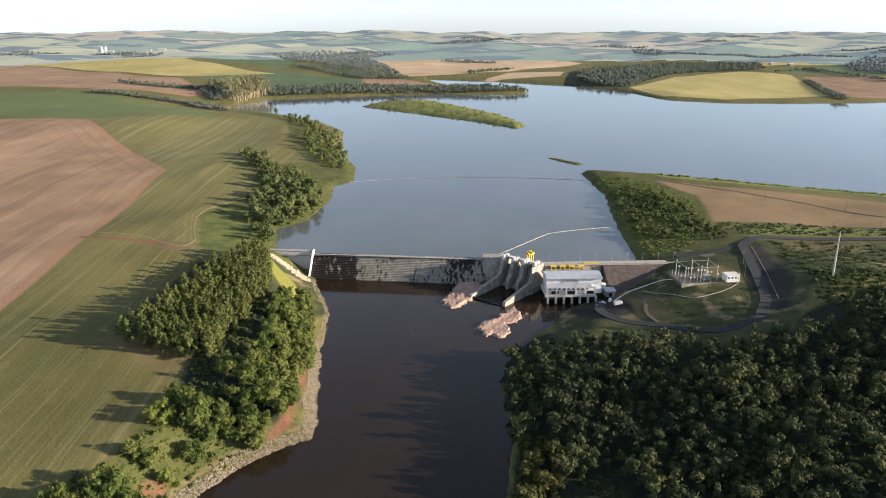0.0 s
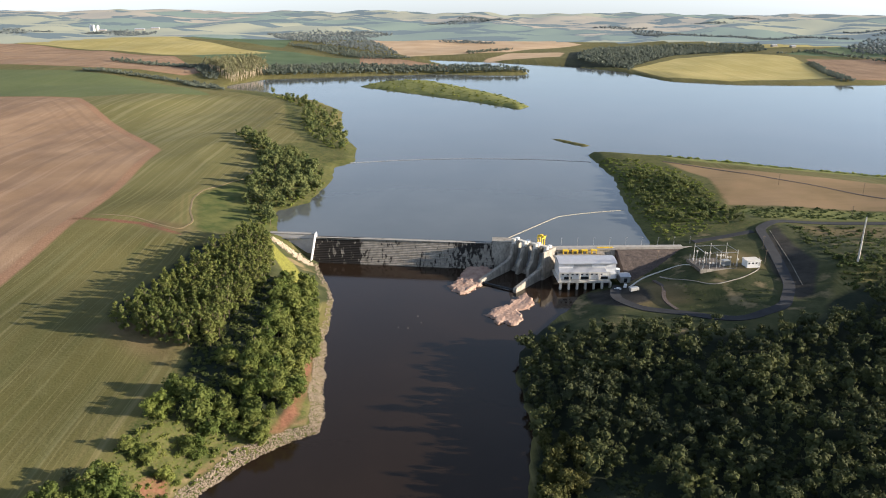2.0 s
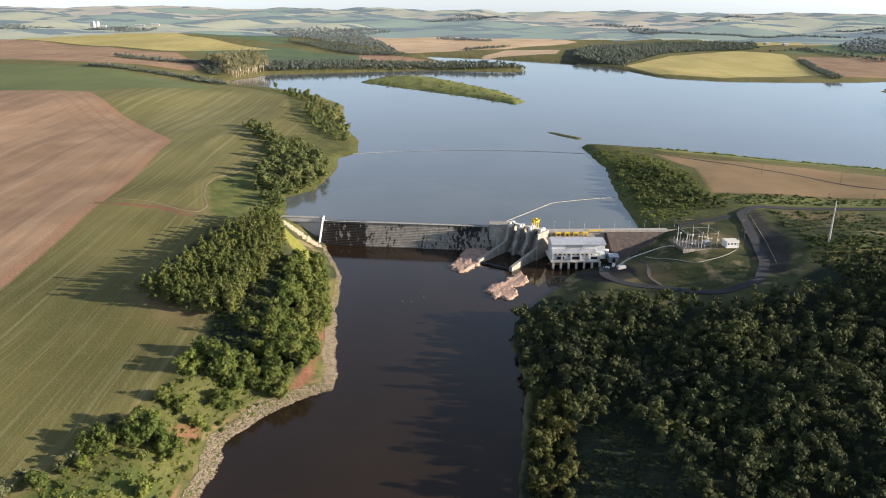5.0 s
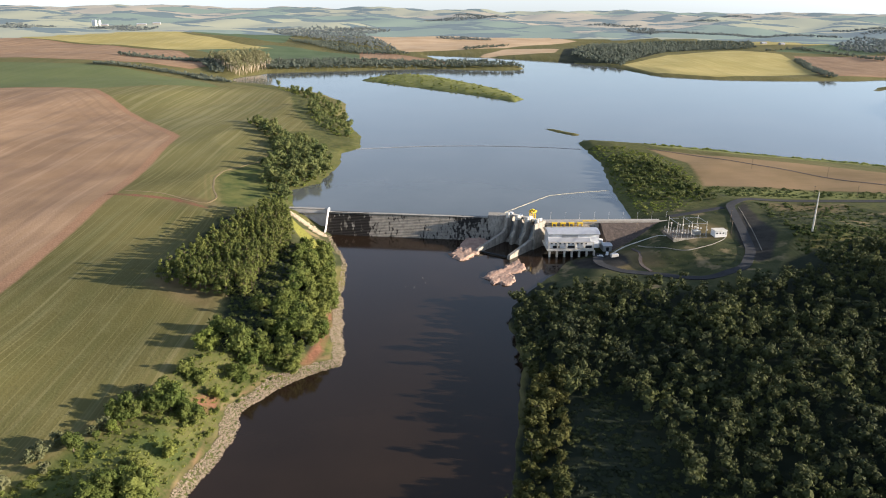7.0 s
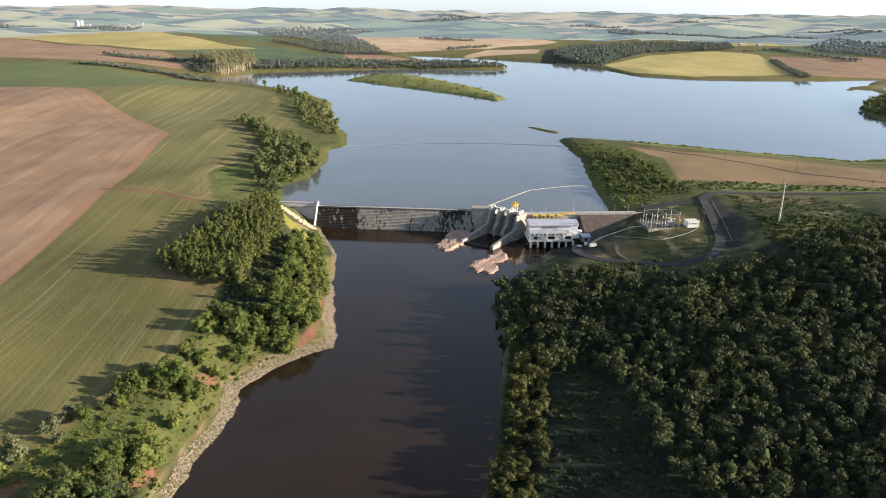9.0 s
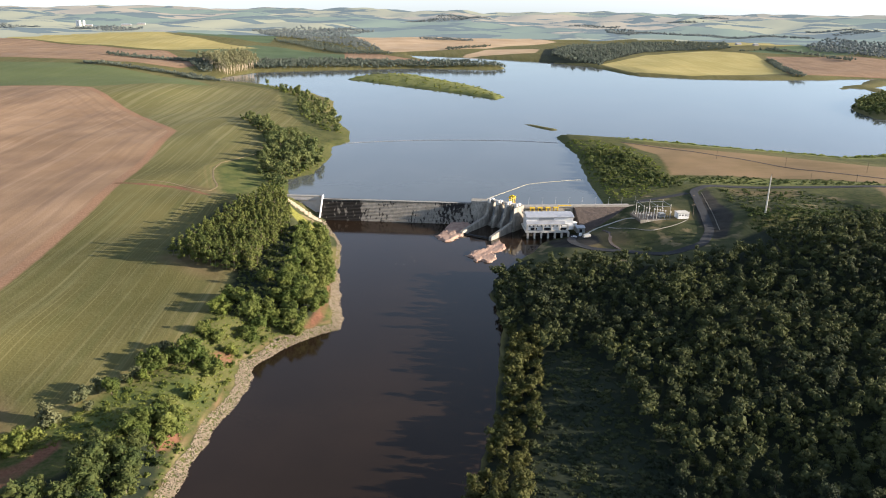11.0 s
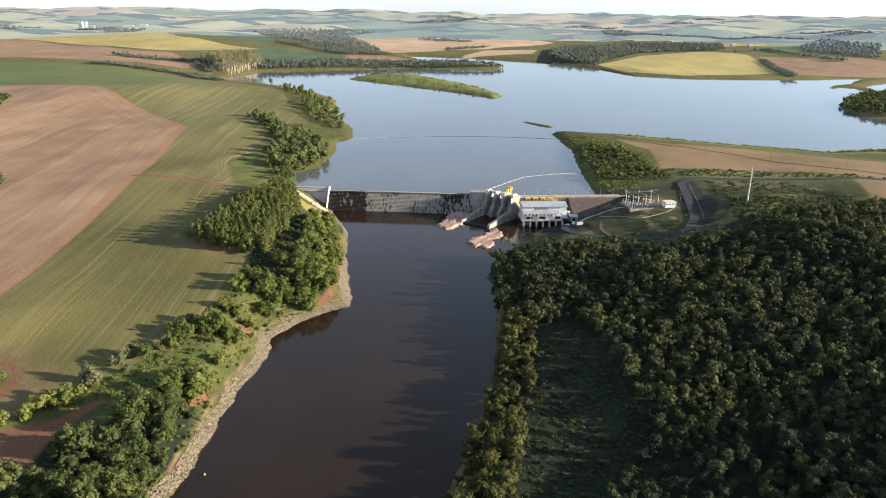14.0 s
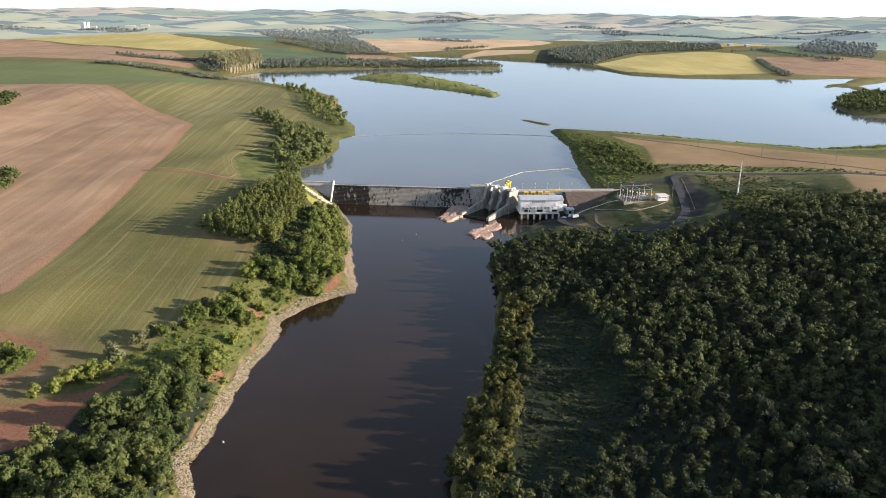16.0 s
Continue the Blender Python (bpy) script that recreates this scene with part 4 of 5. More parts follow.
# ---- riprap and rock ----
def stones(name, label, places, material, seed, lo, hi, flat=0.7, proud=0.25):
    rng = np.random.default_rng(seed)
    z = ground_z(np.array([p[0] for p in places]), np.array([p[1] for p in places]))
    verts, tris = [], []
    for k, ((x, y), gz) in enumerate(zip(places, z)):
        s = rng.uniform(lo, hi) * np.array([rng.uniform(0.8, 1.3), rng.uniform(0.8, 1.3), flat])
        v = ICO * (1 + 0.18 * rng.standard_normal((len(ICO), 1))) * s
        a = rng.uniform(0, 6.28)
        verts.append(np.stack([v[:, 0] * math.cos(a) - v[:, 1] * math.sin(a) + x, v[:, 0] * math.sin(a) + v[:, 1] * math.cos(a) + y, v[:, 2] + gz + proud * s[2]], 1))
        tris.append(ICO_F + k * len(ICO))
    me = flat_mesh(name, np.concatenate(verts), np.concatenate(tris))
    me.materials.append(material)
    return tagged(new(name, me), label, "stones", kind="stuff")


_bm = bmesh.new()
bmesh.ops.create_icosphere(_bm, subdivisions=1, radius=1.0)
_bm.verts.ensure_lookup_table()
ICO, ICO_F = np.array([tuple(a.co) for a in _bm.verts]), np.array([[a.index for a in g.verts] for g in _bm.faces])
_bm.free()

rng = np.random.default_rng(5)
px, py = rng.uniform(-105, -28, 110000), rng.uniform(-440, -100, 110000)
pd = edge_distance(px, py, RIVER_EDGE) + wavy(px, py) * 0.45
wide = 5.4 + 1.2 * rolling(px, py, 14, 2)
ok = (pd > -0.8) & (pd < wide) & (px < 0)
stones("riprap", "band of pale grey riprap boulders along the river bank", list(zip(px[ok].tolist(), py[ok].tolist())), M_RIPRAP, 6, 0.16, 0.46)
px, py = rng.uniform(-70, -40, 2600), rng.uniform(-100, 0, 2600)
pd = edge_distance(px, py, RIVER_EDGE)
ok = (pd > -0.5) & (pd < 3.2)
stones("toe_rubble", "scattered pale stones at the foot of the bank", list(zip(px[ok].tolist(), py[ok].tolist())), M_RIPRAP, 7, 0.2, 0.6)
k = rng.uniform(0, 1, 420)
px, py = -95 + 27 * k + rng.normal(0, 1.3, 420), 8.5 - 14.5 * k + rng.normal(0, 1.5, 420)
stones("abutment_rubble", "pale broken rock along the abutment slope", list(zip(px.tolist(), py.tolist())), M_PALEROCK, 8, 0.35, 1.1)


def outcrop(label, ring, high, seed, tilt):
    """A low cracked rock shelf rising out of the river."""
    xs, ys = np.arange(min(p[0] for p in ring) - 2, max(p[0] for p in ring) + 2, 0.7), np.arange(min(p[1] for p in ring) - 2, max(p[1] for p in ring) + 2, 0.7)
    X, Y = np.meshgrid(xs, ys)
    cx, cy = sum(p[0] for p in ring) / len(ring), sum(p[1] for p in ring) / len(ring)
    d = -edge_distance(X, Y, ring) + 1.6 * rolling(X, Y, 2.6, seed) + 0.7 * rolling(X, Y, 0.9, seed + 2)
    ledge = np.maximum(np.floor((rolling(X, Y, 5.0, seed + 1) + 0.6 + ((X - cx) * tilt + (Y - cy) * 0.03)) * 3) / 3 * 0.6, 0)
    z = np.clip(d * 0.8, -1.2, high) + np.where(d > 0.5, ledge + 0.12 * rolling(X, Y, 0.8, seed + 4), 0)
    me, _, _ = grid_mesh("rock_outcrop", xs, ys, z)
    me.polygons.foreach_set("use_smooth", np.zeros(len(me.polygons), bool))
    me.materials.append(M_ROCK)
    tagged(new("rock_outcrop", me), label, "rock")


outcrop("pinkish cracked rock shelf at the foot of the spillway", [(20, -40), (26, -52), (32, -49), (41, -36), (50, -14), (46, -8), (34, -6), (29, -18)], 1.3, 1.0, 0.02)
outcrop("flat pinkish rock shelf standing in the river", [(39, -81), (45, -93), (48, -91), (51, -95), (56, -93), (60, -83), (58, -77), (66, -70), (69, -62), (65, -52), (60, -56), (53, -68), (46, -72)], 0.8, 3.0, -0.02)

# ---- the dam: u runs along the crest, v downstream ----
DAM = pose(-67, 16, 0, 0, 0, -6.4)


def dam_thing(name, label, category, m=None):
    ob = new(name)
    ob.empty_display_size = 0.5
    ob.matrix_basis = (m or DAM).copy()
    return tagged(ob, label, category)


weir = dam_thing("spillway_weir", "long stepped concrete overflow weir with black water stains", "dam")
body = [(4, -4), (4, 13.2), (1.2, 13.5)]
for k in range(15):
    z = 13.3 - 0.9 * k
    body += [(-0.6 - 0.86 * k, z), (-0.6 - 0.86 * k, z - 0.9)]
body += [(-14.5, -0.4), (-14.5, -4)]
part("stepped_body", extrude(body, 119), M_STAIN, weir, "stepped concrete face with black streaks")
part("crest_lip", box(0, 117, -0.75, 0.9, 13.5, 13.72, 0.08), M_DECK, weir)
wing = dam_thing("abutment_wall", "pale grey concrete abutment wall with a white end post", "wall")
part("wall_face", extrude([(2, 5), (2, 15.4), (-1, 15.4), (-5, 4)], 30, "x", -31.4), M_PALEWALL, wing)
part("coping", box(-31.4, -1.4, -1.2, 2.2, 15.4, 15.8, 0.06), M_DECK, wing)
part("end_post", extrude([(3, 2), (3, 16.4), (-1.6, 16.4), (-14.8, 1.8), (-14.8, -2), (3, -2)], 0.6, "x", -0.65), M_WHITE, wing)
for k in range(15):
    part("railing_post", rod((-31 + 2.1 * k, -0.6, 15.8), (-31 + 2.1 * k, -0.6, 17.0), 0.05), M_STEEL, wing)
part("railing", rod((-31, -0.6, 17.0), (-1.6, -0.6, 17.0), 0.05), M_STEEL, wing)

# gated spillway, turned towards the bed of the river
GATES = pose(64, -5, 0, 0, 0, -40)
gates = dam_thing("gated_spillway", "concrete gated spillway with rounded piers and sloping training walls", "dam", GATES)


def pier(x, length, foot, name, material=None):
    """A pier with a round nose; long ones step down as training walls."""
    w = 2.3
    bm = extrude([(5, -3), (5, 18.2), (-2.5, 18.2), (-4.4, 16.6), (-5.4, 13), (-6.2, 9.2), (-8.6, 7.4), (-length, foot), (-length - 0.8, foot - 1), (-length - 0.8, -3)], w, "x", x - w / 2)
    bmesh.ops.bevel(bm, geom=list(bm.edges), offset=0.18, segments=1, affect="EDGES")
    return part(name, bm, material or M_CONC, gates)


for x, length, foot, name in ((0, 39, 2.6, "training_wall"), (8, 9.4, 6.0, "pier"), (16, 9.4, 6.0, "pier"), (24, 36, 2.8, "training_wall")):
    pier(x, length, foot, name)
    bm = bmesh.new()
    bmesh.ops.create_cone(bm, cap_ends=True, segments=14, radius1=1.5, radius2=1.35, depth=3.4, matrix=Matrix.Translation((x, -2.6, 18.4)))
    part("round_cap", bm, M_PALE, gates, "pale rounded pier head")
    part("hoist_box", box(x - 1.0, x + 1.0, 0, 2.6, 18.2, 19.8, 0.1), M_WHITE, gates, "white hoist housing")
for x in (0, 8, 16):
    gate = part("radial_gate", extrude([(-1.5, 3.4), (0.2, 6.5), (0.9, 10), (0.5, 13.8), (0.0, 13.8), (0.4, 10), (-0.3, 6.5), (-2.0, 3.4)], 5.4, "x", x + 1.3), M_STEEL, gates, "grey curved steel gate")
    part("sill", extrude([(5, -3), (5, 3.6), (-2, 3.3), (-7, -0.4), (-8, -3)], 5.6, "x", x + 1.2), M_CONC, gates)
    part("bridge_beam", box(x + 1.15, x + 6.85, 1.6, 4.6, 16.9, 18.0, 0.08), M_PALE, gates)
bulk = dam_thing("bulkhead_wall", "grey battered concrete wall between weir and gates", "wall")
part("wall_body", extrude([(5, -4), (5, 15.8), (-3.5, 15.8), (-11, -4)], 14.4, "x", 117.2), M_CONC, bulk)
part("coping", box(117.0, 131.8, -3.8, 5.2, 15.8, 16.2, 0.08), M_CONC, bulk)
part("lit_flank", box(25.17, 26.4, -9, 5, -3, 18.0, 0.15), M_CONC, gates)
part("stop_log_pipe", rod((1.2, -37, 0.9), (22.6, -35, 0.9), 0.55, 8), M_DARK, gates, "dark pipe between the walls")

crane = thing("gantry_crane", 79.5, -9, 17.0, -40, "yellow steel gantry crane on the gate deck", "crane")
for x in (-1.6, 1.6):
    for y in (-1.3, 1.3):
        part("leg", box(x - 0.28, x + 0.28, y - 0.28, y + 0.28, -1.0, 4.2, 0.04), M_YELLOW, crane)
    part("end_beam", box(x - 0.3, x + 0.3, -2.4, 2.4, 4.2, 4.9, 0.04), M_YELLOW, crane)
part("bridge_girder", box(-2.4, 2.4, -0.9, 0.9, 4.9, 5.7, 0.06), M_YELLOW, crane)
part("trolley", box(-0.8, 0.9, -0.7, 0.7, 5.7, 6.5, 0.06), M_YELLOW, crane)
part("jib", rod((0.6, 0, 5.6), (3.4, 0, 6.3), 0.22, 6), M_YELLOW, crane)

# intake block and crest road to the bank
intake = thing("intake_block", 82, -14, 0, 2, "pale concrete intake and crest deck with railing", "dam")
part("front_wall", extrude([(4, -3), (4, 15.6), (-2.6, 15.6), (-7, -3)], 44, "x", -1), M_CONC, intake)
part("deck", box(-1, 96, -3.4, 3.2, 15.6, 16.3, 0.08), M_DECK, intake)
part("ledge", box(6, 36, -7.0, -2.6, 13.4, 14.0, 0.06), M_CONC, intake)
part("parapet", box(43, 96, -3.4, -3.1, 16.3, 17.2, 0.04), M_DECK, intake)
part("wing_wall", extrude([(-2.4, 3), (-2.4, 15.6), (3, 15.6), (3, 3)], 8, "x", 43.2), M_CONC, intake)
for k in range(12):
    part("railing_post", rod((k * 3.6, -3.1, 16.3), (k * 3.6, -3.1, 17.4), 0.06), M_STEEL, intake)
part("railing", rod((-1, -3.1, 17.4), (41, -3.1, 17.4), 0.06), M_STEEL, intake)
for k in range(4):
    hoist = thing("gate_hoist", 93.5 + k * 6.0, -18.9 + k * 0.21, 14.0, 2, "yellow intake gate hoist frame on a ledge below the deck", "hoist", "intake gate hoists")
    for x in (-1.4, 1.4):
        part("leg", box(x - 0.25, x + 0.25, -0.8, 0.8, 0, 1.8, 0.04), M_YELLOW, hoist)
    part("head", box(-1.9, 1.9, -1.0, 1.0, 1.8, 2.6, 0.08), M_YELLOW, hoist)
beam = thing("lifting_beam", 119, -14.6, 16.3, 3, "long yellow lifting beam lying on the deck", "beam")
part("beam_body", box(-5, 5, -0.4, 0.4, 0.0, 0.8, 0.05), M_YELLOW, beam)
for k in range(9):
    post = thing("lamp_post", 92 + k * 10.4, -10.6 + k * 0.36, 16.3, 0, "thin grey lamp post on the crest deck", "lamp", "crest lamps")
    part("pole", rod((0, 0, 0), (0, 0, 5.2), 0.09, 6, 0.06), M_STEEL, post)
    part("lamp_head", box(-0.15, 0.9, -0.12, 0.12, 5.1, 5.3, 0.03), M_STEEL, post)
fill = new("embankment")
fill.matrix_basis = pose(126, -15, 0, 0, 0, 5)
tagged(fill, "dark rockfill embankment below the crest road", "embankment", kind="structure")
bm = bmesh.new()
for x, lowz, out in ((0, 4, -24), (14, 5, -24), (30, 9, -17), (46, 13, -9), (56, 15.2, -4)):
    for y, z in ((3.0, lowz - 2), (3.0, 15.6), (-3.2, 15.6), (out * 0.6, lowz + (15.6 - lowz) * 0.42), (out, lowz - 1)):
        bm.verts.new((x, y, z))
bm.verts.ensure_lookup_table()
for k in range(4):
    for j in range(4):
        bm.faces.new([bm.verts[k * 5 + j], bm.verts[k * 5 + j + 1], bm.verts[k * 5 + j + 6], bm.verts[k * 5 + j + 5]])
bm.faces.new(bm.verts[:5])
bmesh.ops.subdivide_edges(bm, edges=bm.edges[:], cuts=5, use_grid_fill=True)
for v in bm.verts:
    v.co += Vector((noise.noise(v.co * 0.7), noise.noise(v.co * 0.7 + Vector((9, 0, 0))), noise.noise(v.co * 0.7 + Vector((0, 9, 0))))) * 0.35
part("rockfill", bm, M_FILL, fill)

# powerhouse
house = thing("powerhouse", 86, -42.5, 0.9, 1, "white powerhouse with a pale arched metal roof on concrete piles", "building")
W = 35.5
part("hall", box(0.4, W - 0.4, 4.6, 18, 5.0, 13.6, 0.08), M_WHITE, house)
arch = [(3.6 + 15 * k / 10, 13.8 + 2.2 * math.sin(math.pi * (0.12 + 0.76 * k / 10)) - 0.8) for k in range(11)]
part("roof", extrude(arch + [(18.6, 13.4), (3.6, 13.4)], W, "x", 0), M_ROOF, house, "pale grey sheet metal roof")
for k in range(9):
    x = 1 + k * 4.1
    rib = [(a, z + 0.005) for a, z in arch] + [(a, z + 0.03) for a, z in arch[::-1]]
    part("roof_seam", extrude(rib, 0.05, "x", x), M_ROOF, house)
part("gutter", box(0, W, 3.3, 3.6, 13.2, 13.6, 0.03), M_STEEL, house)
part("deck_slab", box(-1.0, W - 5, -2.2, 18, 3.6, 4.9, 0.08), M_PALE, house)
part("annex", box(0.2, 28, 0.2, 4.58, 5.0, 9.4, 0.06), M_WHITE, house)
part("annex_roof", extrude([(-0.2, 9.4), (-0.2, 9.7), (4.56, 10.9), (4.56, 9.4)], 28.4, "x", 0), M_ROOF, house, "grey lean-to metal roof")
# Thin grey box, darker than the white hall wall around it.
part("wall_panel", box(9.5, 20.5, 4.5, 4.62, 11.0, 12.9), M_STEEL, house, "dull grey rectangle on the hall wall")
part("crane_rail", box(-0.6, W - 5.4, -1.8, -1.1, 9.4, 9.9, 0.04), M_PALE, house)
for k in range(6):
    part("column", box(-0.5 + k * 6.0, 0.4 + k * 6.0, -1.9, -1.0, 4.9, 9.4, 0.04), M_PALE, house)
for k in range(7):
    part("support_post", box(0.3 + k * 5.0, 1.5 + k * 5.0, -1.6, 0.4, -3, 3.6, 0.06), M_PALE, house)
for k in range(9):
    win = part("window", box(1.6 + k * 2.9, 2.7 + k * 2.9, 0.06, 0.16, 7.7, 8.5), M_DARK, house, "small dark glazed window")
    part("frame", box(1.5 + k * 2.9, 2.8 + k * 2.9, 0.10, 0.195, 7.6, 8.6), M_STEEL, win)
part("side_annex", box(28.2, W - 1, 1.0, 4.56, 4.9, 8.6, 0.06), M_WHITE, house)
for x, w in ((3, 4.6), (13, 5.6), (25, 4.4)):
    part("bay_opening", box(x, x + w, 0.06, 0.18, 4.95, 6.7), M_DARK, house, "dark equipment bay opening")
part("side_door", box(W - 0.44, W - 0.3, 8, 11.5, 5.0, 9.0), M_STEEL, house)
annex = thing("metal_shed", 125.5, -40, 5.0, 4, "small silver sheet metal shed beside the powerhouse", "shed")
part("wall_shell", box(-3, 3, -3.5, 3.5, -1, 3.0, 0.05), M_STEEL, annex)
part("roof", extrude([(-3.9, 3.0), (0, 3.9), (3.9, 3.0), (3.9, 2.85), (0, 3.7), (-3.9, 2.85)], 6.6, "x", -3.3), M_ROOF, annex)
part("door", box(-1, 1, -3.58, -3.48, -0.6, 1.9), M_DARK, annex)
tank = thing("water_tank", 122.8, -33, 6.0, 0, "round white water tank next to the powerhouse", "tank")
part("tank_body", rod((0, 0, -2), (0, 0, 3.2), 2.0, 20), M_WHITE, tank)
part("tank_lid", rod((0, 0, 3.2), (0, 0, 3.7), 2.05, 20, 0.4), M_WHITE, tank)


def vehicle(name, x, y, turn, paint, label, long, wide, tall, van=False):
    z = float(ground_z(np.array([x]), np.array([y]))[0]) + 0.34
    car = thing(name, x, y, z, turn, label, "car", "parked vehicles")
    h = tall * (0.9 if van else 0.55)
    part("body", box(-long / 2, long / 2, -wide / 2, wide / 2, 0.3, h, 0.15), paint, car)
    cab = extrude([(-long * 0.42, h), (-long * 0.3, tall), (long * 0.16, tall), (long * 0.3, h)] if not van else [(-long * 0.48, h), (-long * 0.47, tall), (long * 0.3, tall), (long * 0.42, h)], wide * 0.9, "y", -wide * 0.45)
    cabin = part("cabin", cab, paint, car)
    part("windscreen", extrude([(long * 0.17, tall - 0.06), (long * 0.29, h + 0.05), (long * 0.31, h + 0.05), (long * 0.19, tall - 0.06)], wide * 0.8, "y", -wide * 0.4), M_DARK, cabin)
    for sx in (-0.31, 0.31):
        for sy in (-1, 1):
            part("wheel", rod((sx * long, sy * (wide / 2 - 0.22), 0.33), (sx * long, sy * (wide / 2 + 0.02), 0.33), 0.33, 12), M_DARK, car)


vehicle("car", 118.5, -54, 160, M_WHITE, "white hatchback parked on the gravel yard", 4.2, 1.75, 1.5)
vehicle("pickup_truck", 124, -50, 70, M_WHITE, "white pickup truck parked beside the metal shed", 5.2, 1.85, 1.8)
vehicle("van", 124.5, -66, 20, M_STEEL, "grey box van parked on the yard", 5.6, 2.1, 2.5, True)

# ---- switchyard, hut and mast ----
strip("road", [(122, -44), (116, -58), (112, -74), (120, -90), (142, -102), (168, -118), (188, -112), (203, -86), (214, -45), (226, 8), (244, 22), (310, 13), (420, -4), (800, -160)], 6.0, 0.25, M_ROAD, "worn dark asphalt access road", "road")
strip("crest_track", [(176, -7), (200, -2), (222, 4)], 5.0, 0.25, M_ROAD, "short asphalt track joining the crest", "road")
strip("drain_channel", [(124, -55), (135, -42), (142, -38), (163, -35), (166, -46)], 0.8, 0.3, M_PALE, "pale concrete drain channel on the slope", "channel")
strip("footpath", [(140, -50), (141, -68), (136, -82), (140, -98)], 2.2, 0.2, M_FILL, "dark track down the slope", "path")
strip("perimeter_path", [(144, -46), (150, -60), (164, -78), (184, -72), (198, -60), (206, -40)], 0.45, 0.3, M_CONC, "pale concrete perimeter path", "path")
strip("field_track", [(232, 240), (268, 206), (352, 80), (420, 20), (520, -60)], 2.3, 0.2, M_FILL, "dark narrow track between the dry fields", "track")
strip("field_edge_track", [(-144, 183), (-144, 152), (-156, 127), (-168, 110), (-169, 86), (-161, 53), (-151, 28), (-154, 8), (-168, 15), (-190, 30), (-222, 33)], 1.3, 0.10, M_TRACK, "bare reddish tractor track round the edge of the crop", "track")
strip("road_kerb", [(209, -88), (220, -46), (231, 4)], 0.22, 0.10, M_CONC, "pale kerb beside the road", "kerb")

yard_z = float(ground_z(np.array([176.0]), np.array([-49.0]))[0]) + 0.4
yard = thing("switchyard", 175.5, -50, yard_z, 6, "open switchyard with steel portals on a gravel pad", "switchyard")
part("gravel_pad", box(-13, 11, -9, 10, -1.6, 0.2, 0.1), M_PAD, yard, "pale gravel pad")
part("low_wall", box(-13.3, 11.3, -9.4, -9, -1.9, 0.5, 0.05), M_CONC, yard)
for k in range(3):
    x = -10 + k * 10
    for y in (-6, 7):
        part("portal_post", rod((x, y, 0.2), (x, y, 10.5), 0.22, 6, 0.14), M_PALE, yard)
    part("portal_beam", rod((x, -6, 9.4), (x, 7, 9.4), 0.14, 6), M_STEEL, yard)
for y in (-6, 7):
    part("cross_beam", rod((-10, y, 9.0), (10, y, 9.0), 0.12, 6), M_STEEL, yard)
for k in range(5):
    part("bus_wire", rod((-10, -5 + k * 2.8, 8.9), (10, -5 + k * 2.8, 8.9), 0.04, 4), M_DARK, yard)
rng = np.random.default_rng(9)
for i in range(6):
    for j in range(5):
        x, y, h = -11.6 + i * 4.2, -8 + j * 4.1, 1.8 + 1.6 * ((i + j) % 3)
        part("insulator_stand", rod((x, y, 0.2), (x, y, h), 0.14, 6, 0.1), M_STEEL, yard)
        if (i + j) % 2:
            part("apparatus", box(x - 0.5, x + 0.5, y - 0.35, y + 0.35, h, h + 0.8, 0.06), M_PALE, yard)
part("transformer", box(3, 7, -4, -1, 0.2, 3.4, 0.1), M_STEEL, yard, "grey finned transformer")
part("radiator", box(7, 7.8, -3.8, -1.2, 0.6, 2.9, 0.05), M_STEEL, yard)

hut = thing("control_hut", 194.5, -55, 20.0, 6, "small white control building with three dark windows", "hut")
part("wall_shell", box(-4.0, 4.0, -3, 3, -3, 3.2, 0.05), M_WHITE, hut)
part("flat_roof", box(-4.3, 4.3, -3.3, 3.3, 3.2, 3.5, 0.04), M_PALE, hut)
for k in range(3):
    part("window", box(-3.4 + k * 2.2, -2.3 + k * 2.2, -3.06, -2.96, 1.3, 2.3), M_DARK, hut, "small dark window")
part("door", box(2.9, 3.75, -3.06, -2.96, 0.3, 2.4), M_STEEL, hut)
mast_z = float(ground_z(np.array([248.0]), np.array([-69.0]))[0])
mast = thing("communication_mast", 248, -69, mast_z, 0, "tall pale tapered steel mast above the trees", "mast")
part("shaft", rod((0, 0, -1), (0, 0, 52.5 - mast_z), 0.62, 10, 0.3), M_PALE, mast)
part("aerial", rod((0, 0, 52.4 - mast_z), (0, 0, 54.0 - mast_z), 0.06, 5), M_STEEL, mast)
for k, (x, y) in enumerate(((300, 30), (330, 24), (365, 18), (400, 60), (345, 95), (295, 130), (212, -30), (204, -52), (150, -24))):
    z = float(ground_z(np.array([x]), np.array([y]))[0])
    pole = thing("utility_pole", x, y, z, 20, "thin wooden utility pole with a cross arm", "pole", "utility poles")
    part("pole_shaft", rod((0, 0, -0.8), (0, 0, 9.0), 0.16, 6, 0.11), M_BARK, pole)
    part("cross_arm", box(-1.0, 1.0, -0.08, 0.08, 8.3, 8.5), M_BARK, pole)


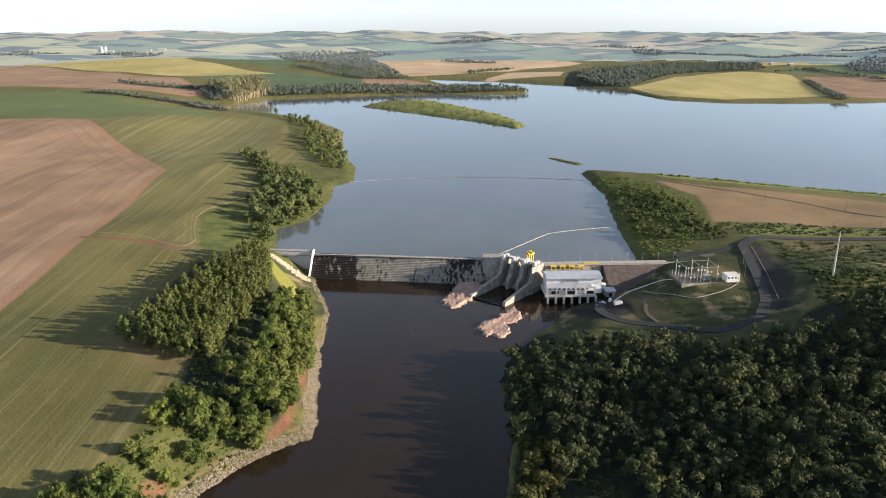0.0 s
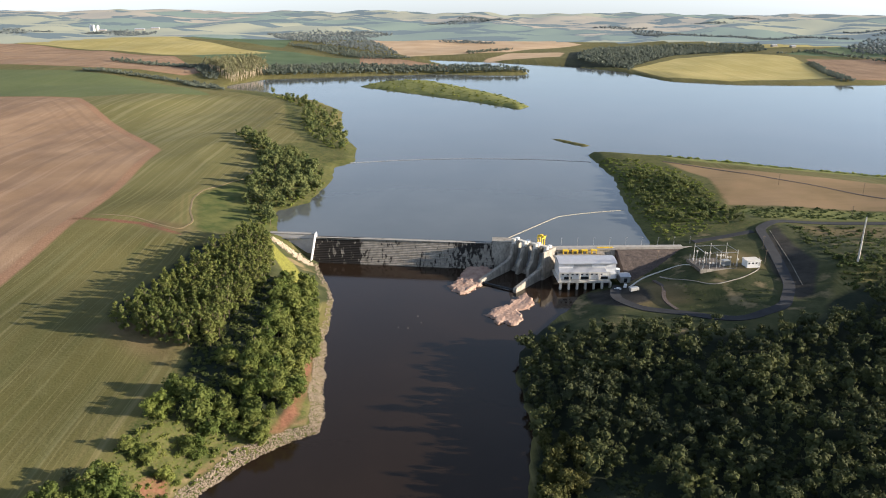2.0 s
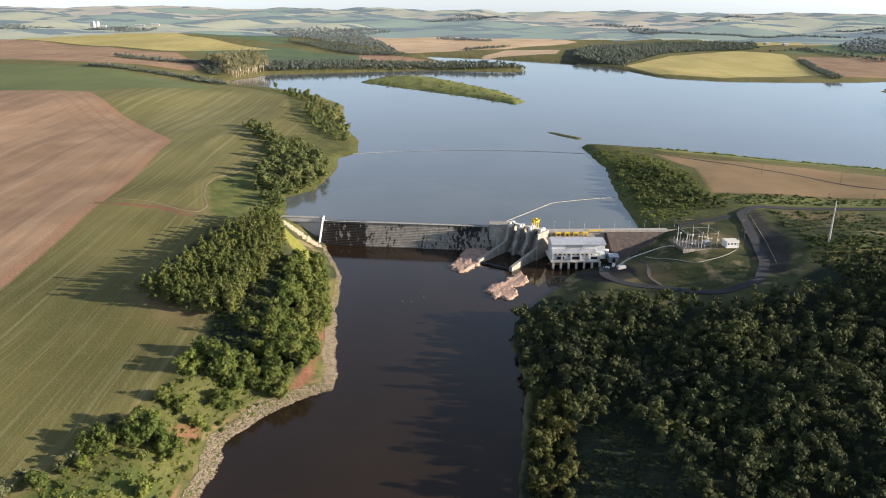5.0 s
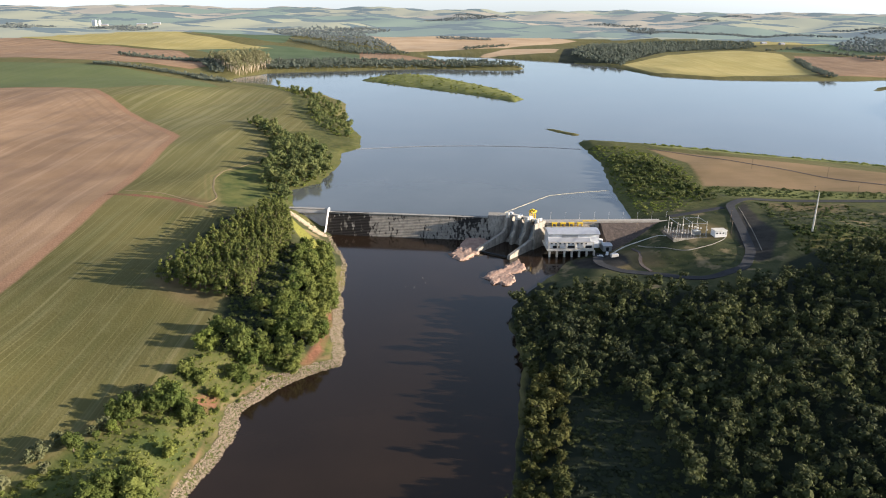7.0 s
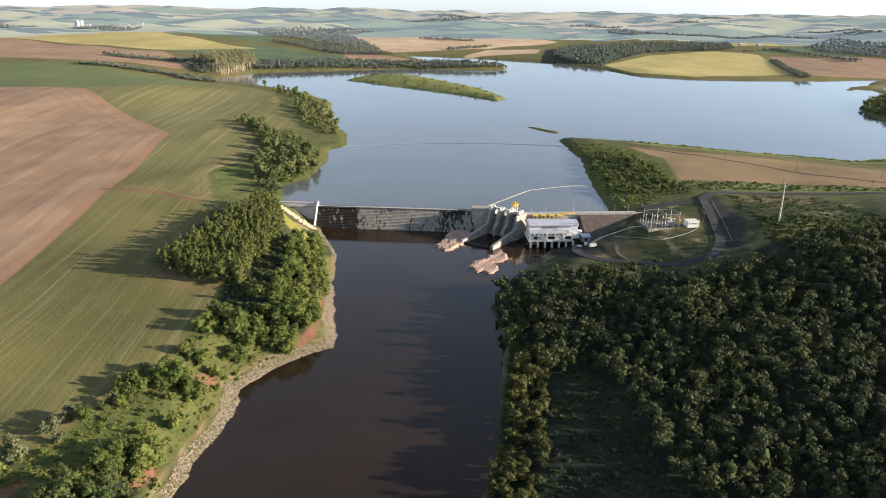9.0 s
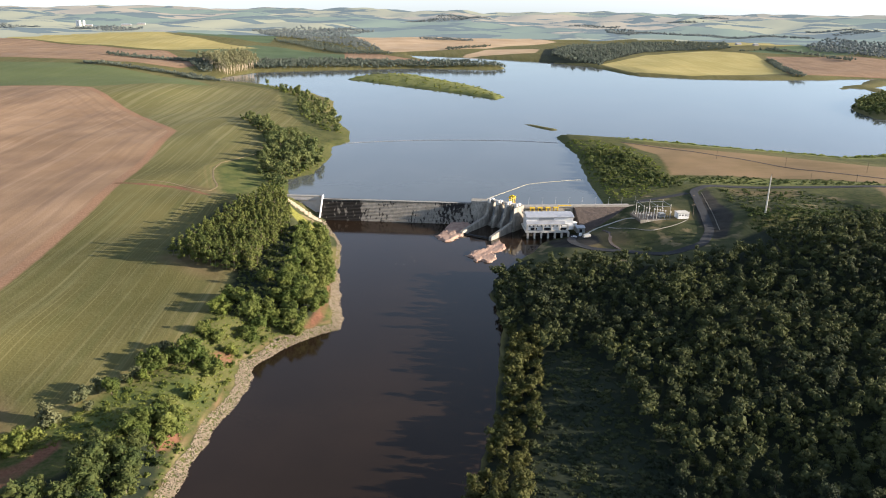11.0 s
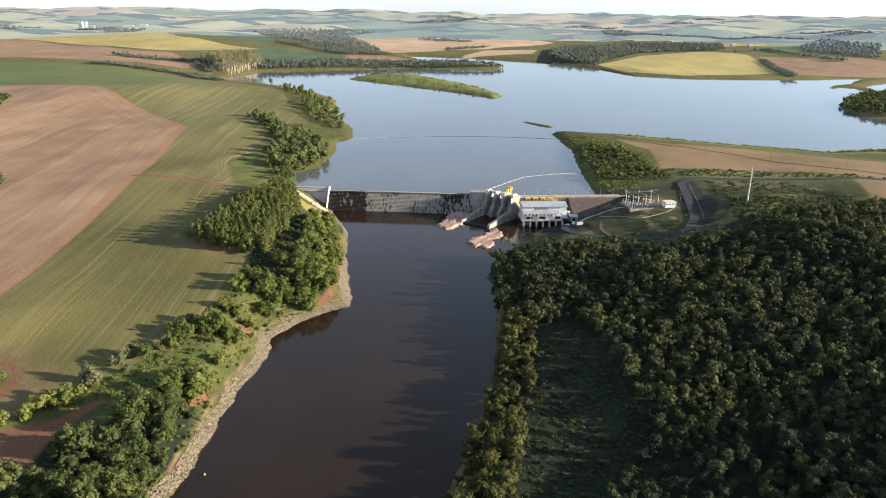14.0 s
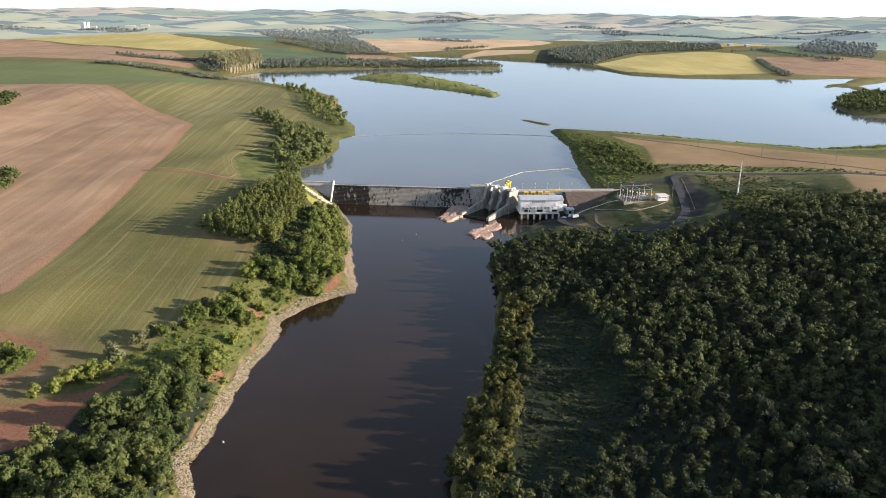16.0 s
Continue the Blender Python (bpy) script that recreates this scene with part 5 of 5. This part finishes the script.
# ---- floating booms ----
def boom(label, line, step, r, material, sag):
    pts = np.array(line, float)
    s = np.r_[0, np.cumsum(np.hypot(*np.diff(pts, axis=0).T))]
    at = np.arange(0, s[-1], step)
    X, Y = np.interp(at, s, pts[:, 0]), np.interp(at, s, pts[:, 1])
    top = thing("log_boom", X[0], Y[0], LAKE, 0, label, "boom")
    top.matrix_basis = pose(X[0], Y[0], LAKE)
    rope = bmesh.new()
    for a in range(len(at) - 1):
        rod((X[a] - X[0], Y[a] - Y[0], 0.12), (X[a + 1] - X[0], Y[a + 1] - Y[0], 0.12), r * 0.35, 4, None, rope)
    part("cable", rope, material, top)
    me = None
    for a in range(len(at) - 1):
        d = math.degrees(math.atan2(Y[a + 1] - Y[a], X[a + 1] - X[a]))
        if me is None:
            bm = rod((-step * 0.36, 0, 0), (step * 0.36, 0, 0), r, 8)
            me = bpy.data.meshes.new("float")
            bm.to_mesh(me)
            bm.free()
            me.materials.append(material)
        ob = new("float", me)
        ob.parent = top
        ob.matrix_basis = pose((X[a] + X[a + 1]) / 2 - X[0], (Y[a] + Y[a + 1]) / 2 - Y[0], 0.1, 0, 0, d)


def curve(a, b, c, k=24):
    return [((1 - t) ** 2 * a[0] + 2 * t * (1 - t) * b[0] + t * t * c[0], (1 - t) ** 2 * a[1] + 2 * t * (1 - t) * b[1] + t * t * c[1]) for t in (i / k for i in range(k + 1))]


boom("pale grey log boom strung across the reservoir", curve((-68, 249), (50, 290), (170, 256)), 3.2, 0.42, M_STEEL, 0)
boom("yellow float boom leading to the intake", curve((60, 14), (83, 42), (103, 66), 10) + curve((103, 66), (128, 78), (158, 84), 10)[1:], 2.0, 0.17, M_BUOY, 0)
buoy = thing("buoy", -78, -349, 0, 0, "small pale grey buoy floating near the bank", "buoy")
part("drum", rod((0, 0, -0.4), (0, 0, 0.35), 0.5, 12), M_CONC, buoy)
part("cone", rod((0, 0, 0.35), (0, 0, 0.9), 0.35, 10, 0.1), M_CONC, buoy)

for x, y in ((2.0, -82.5), (3.9, -91.0), (-8.2, -97.0), (-3.0, -98.0)):
    mark = thing("marker_float", x, y, 0, 0, "small pale marker float on the brown river", "buoy", "marker floats")
    part("drum", rod((0, 0, -0.3), (0, 0, 0.25), 0.24, 10), M_DECK, mark)
    part("cap", rod((0, 0, 0.25), (0, 0, 0.42), 0.24, 10, 0.1), M_DECK, mark)

# ---- farmstead far off ----
for k, (x, y) in enumerate(((-1300, 2540), (-1288, 2535), (-1276, 2545))):
    z = float(ground_z(np.array([x]), np.array([y]))[0])
    silo = thing("grain_silo", x, y, z, 0, "tall white grain silo of a far farmstead", "silo", "farm silos")
    part("drum", rod((0, 0, -1), (0, 0, 22), 5, 16), M_WHITE, silo)
    part("cap", rod((0, 0, 22), (0, 0, 26), 5.2, 16, 0.6), M_ROOF, silo)
for x, y, w in ((-1240, 2500, 26), (-1060, 2400, 34), (-1010, 2420, 28), (1090, 1900, 16), (1130, 1860, 14)):
    z = float(ground_z(np.array([x]), np.array([y]))[0])
    barn = thing("barn", x, y, z, 8, "long pale farm shed with a light roof", "barn", "farm sheds")
    part("wall_shell", box(-w / 2, w / 2, -7, 7, -2, 4, 0.1), M_DECK, barn)
    part("roof", extrude([(-8, 4), (0, 6.5), (8, 4)], w + 1, "x", -w / 2 - 0.5), M_ROOF, barn)
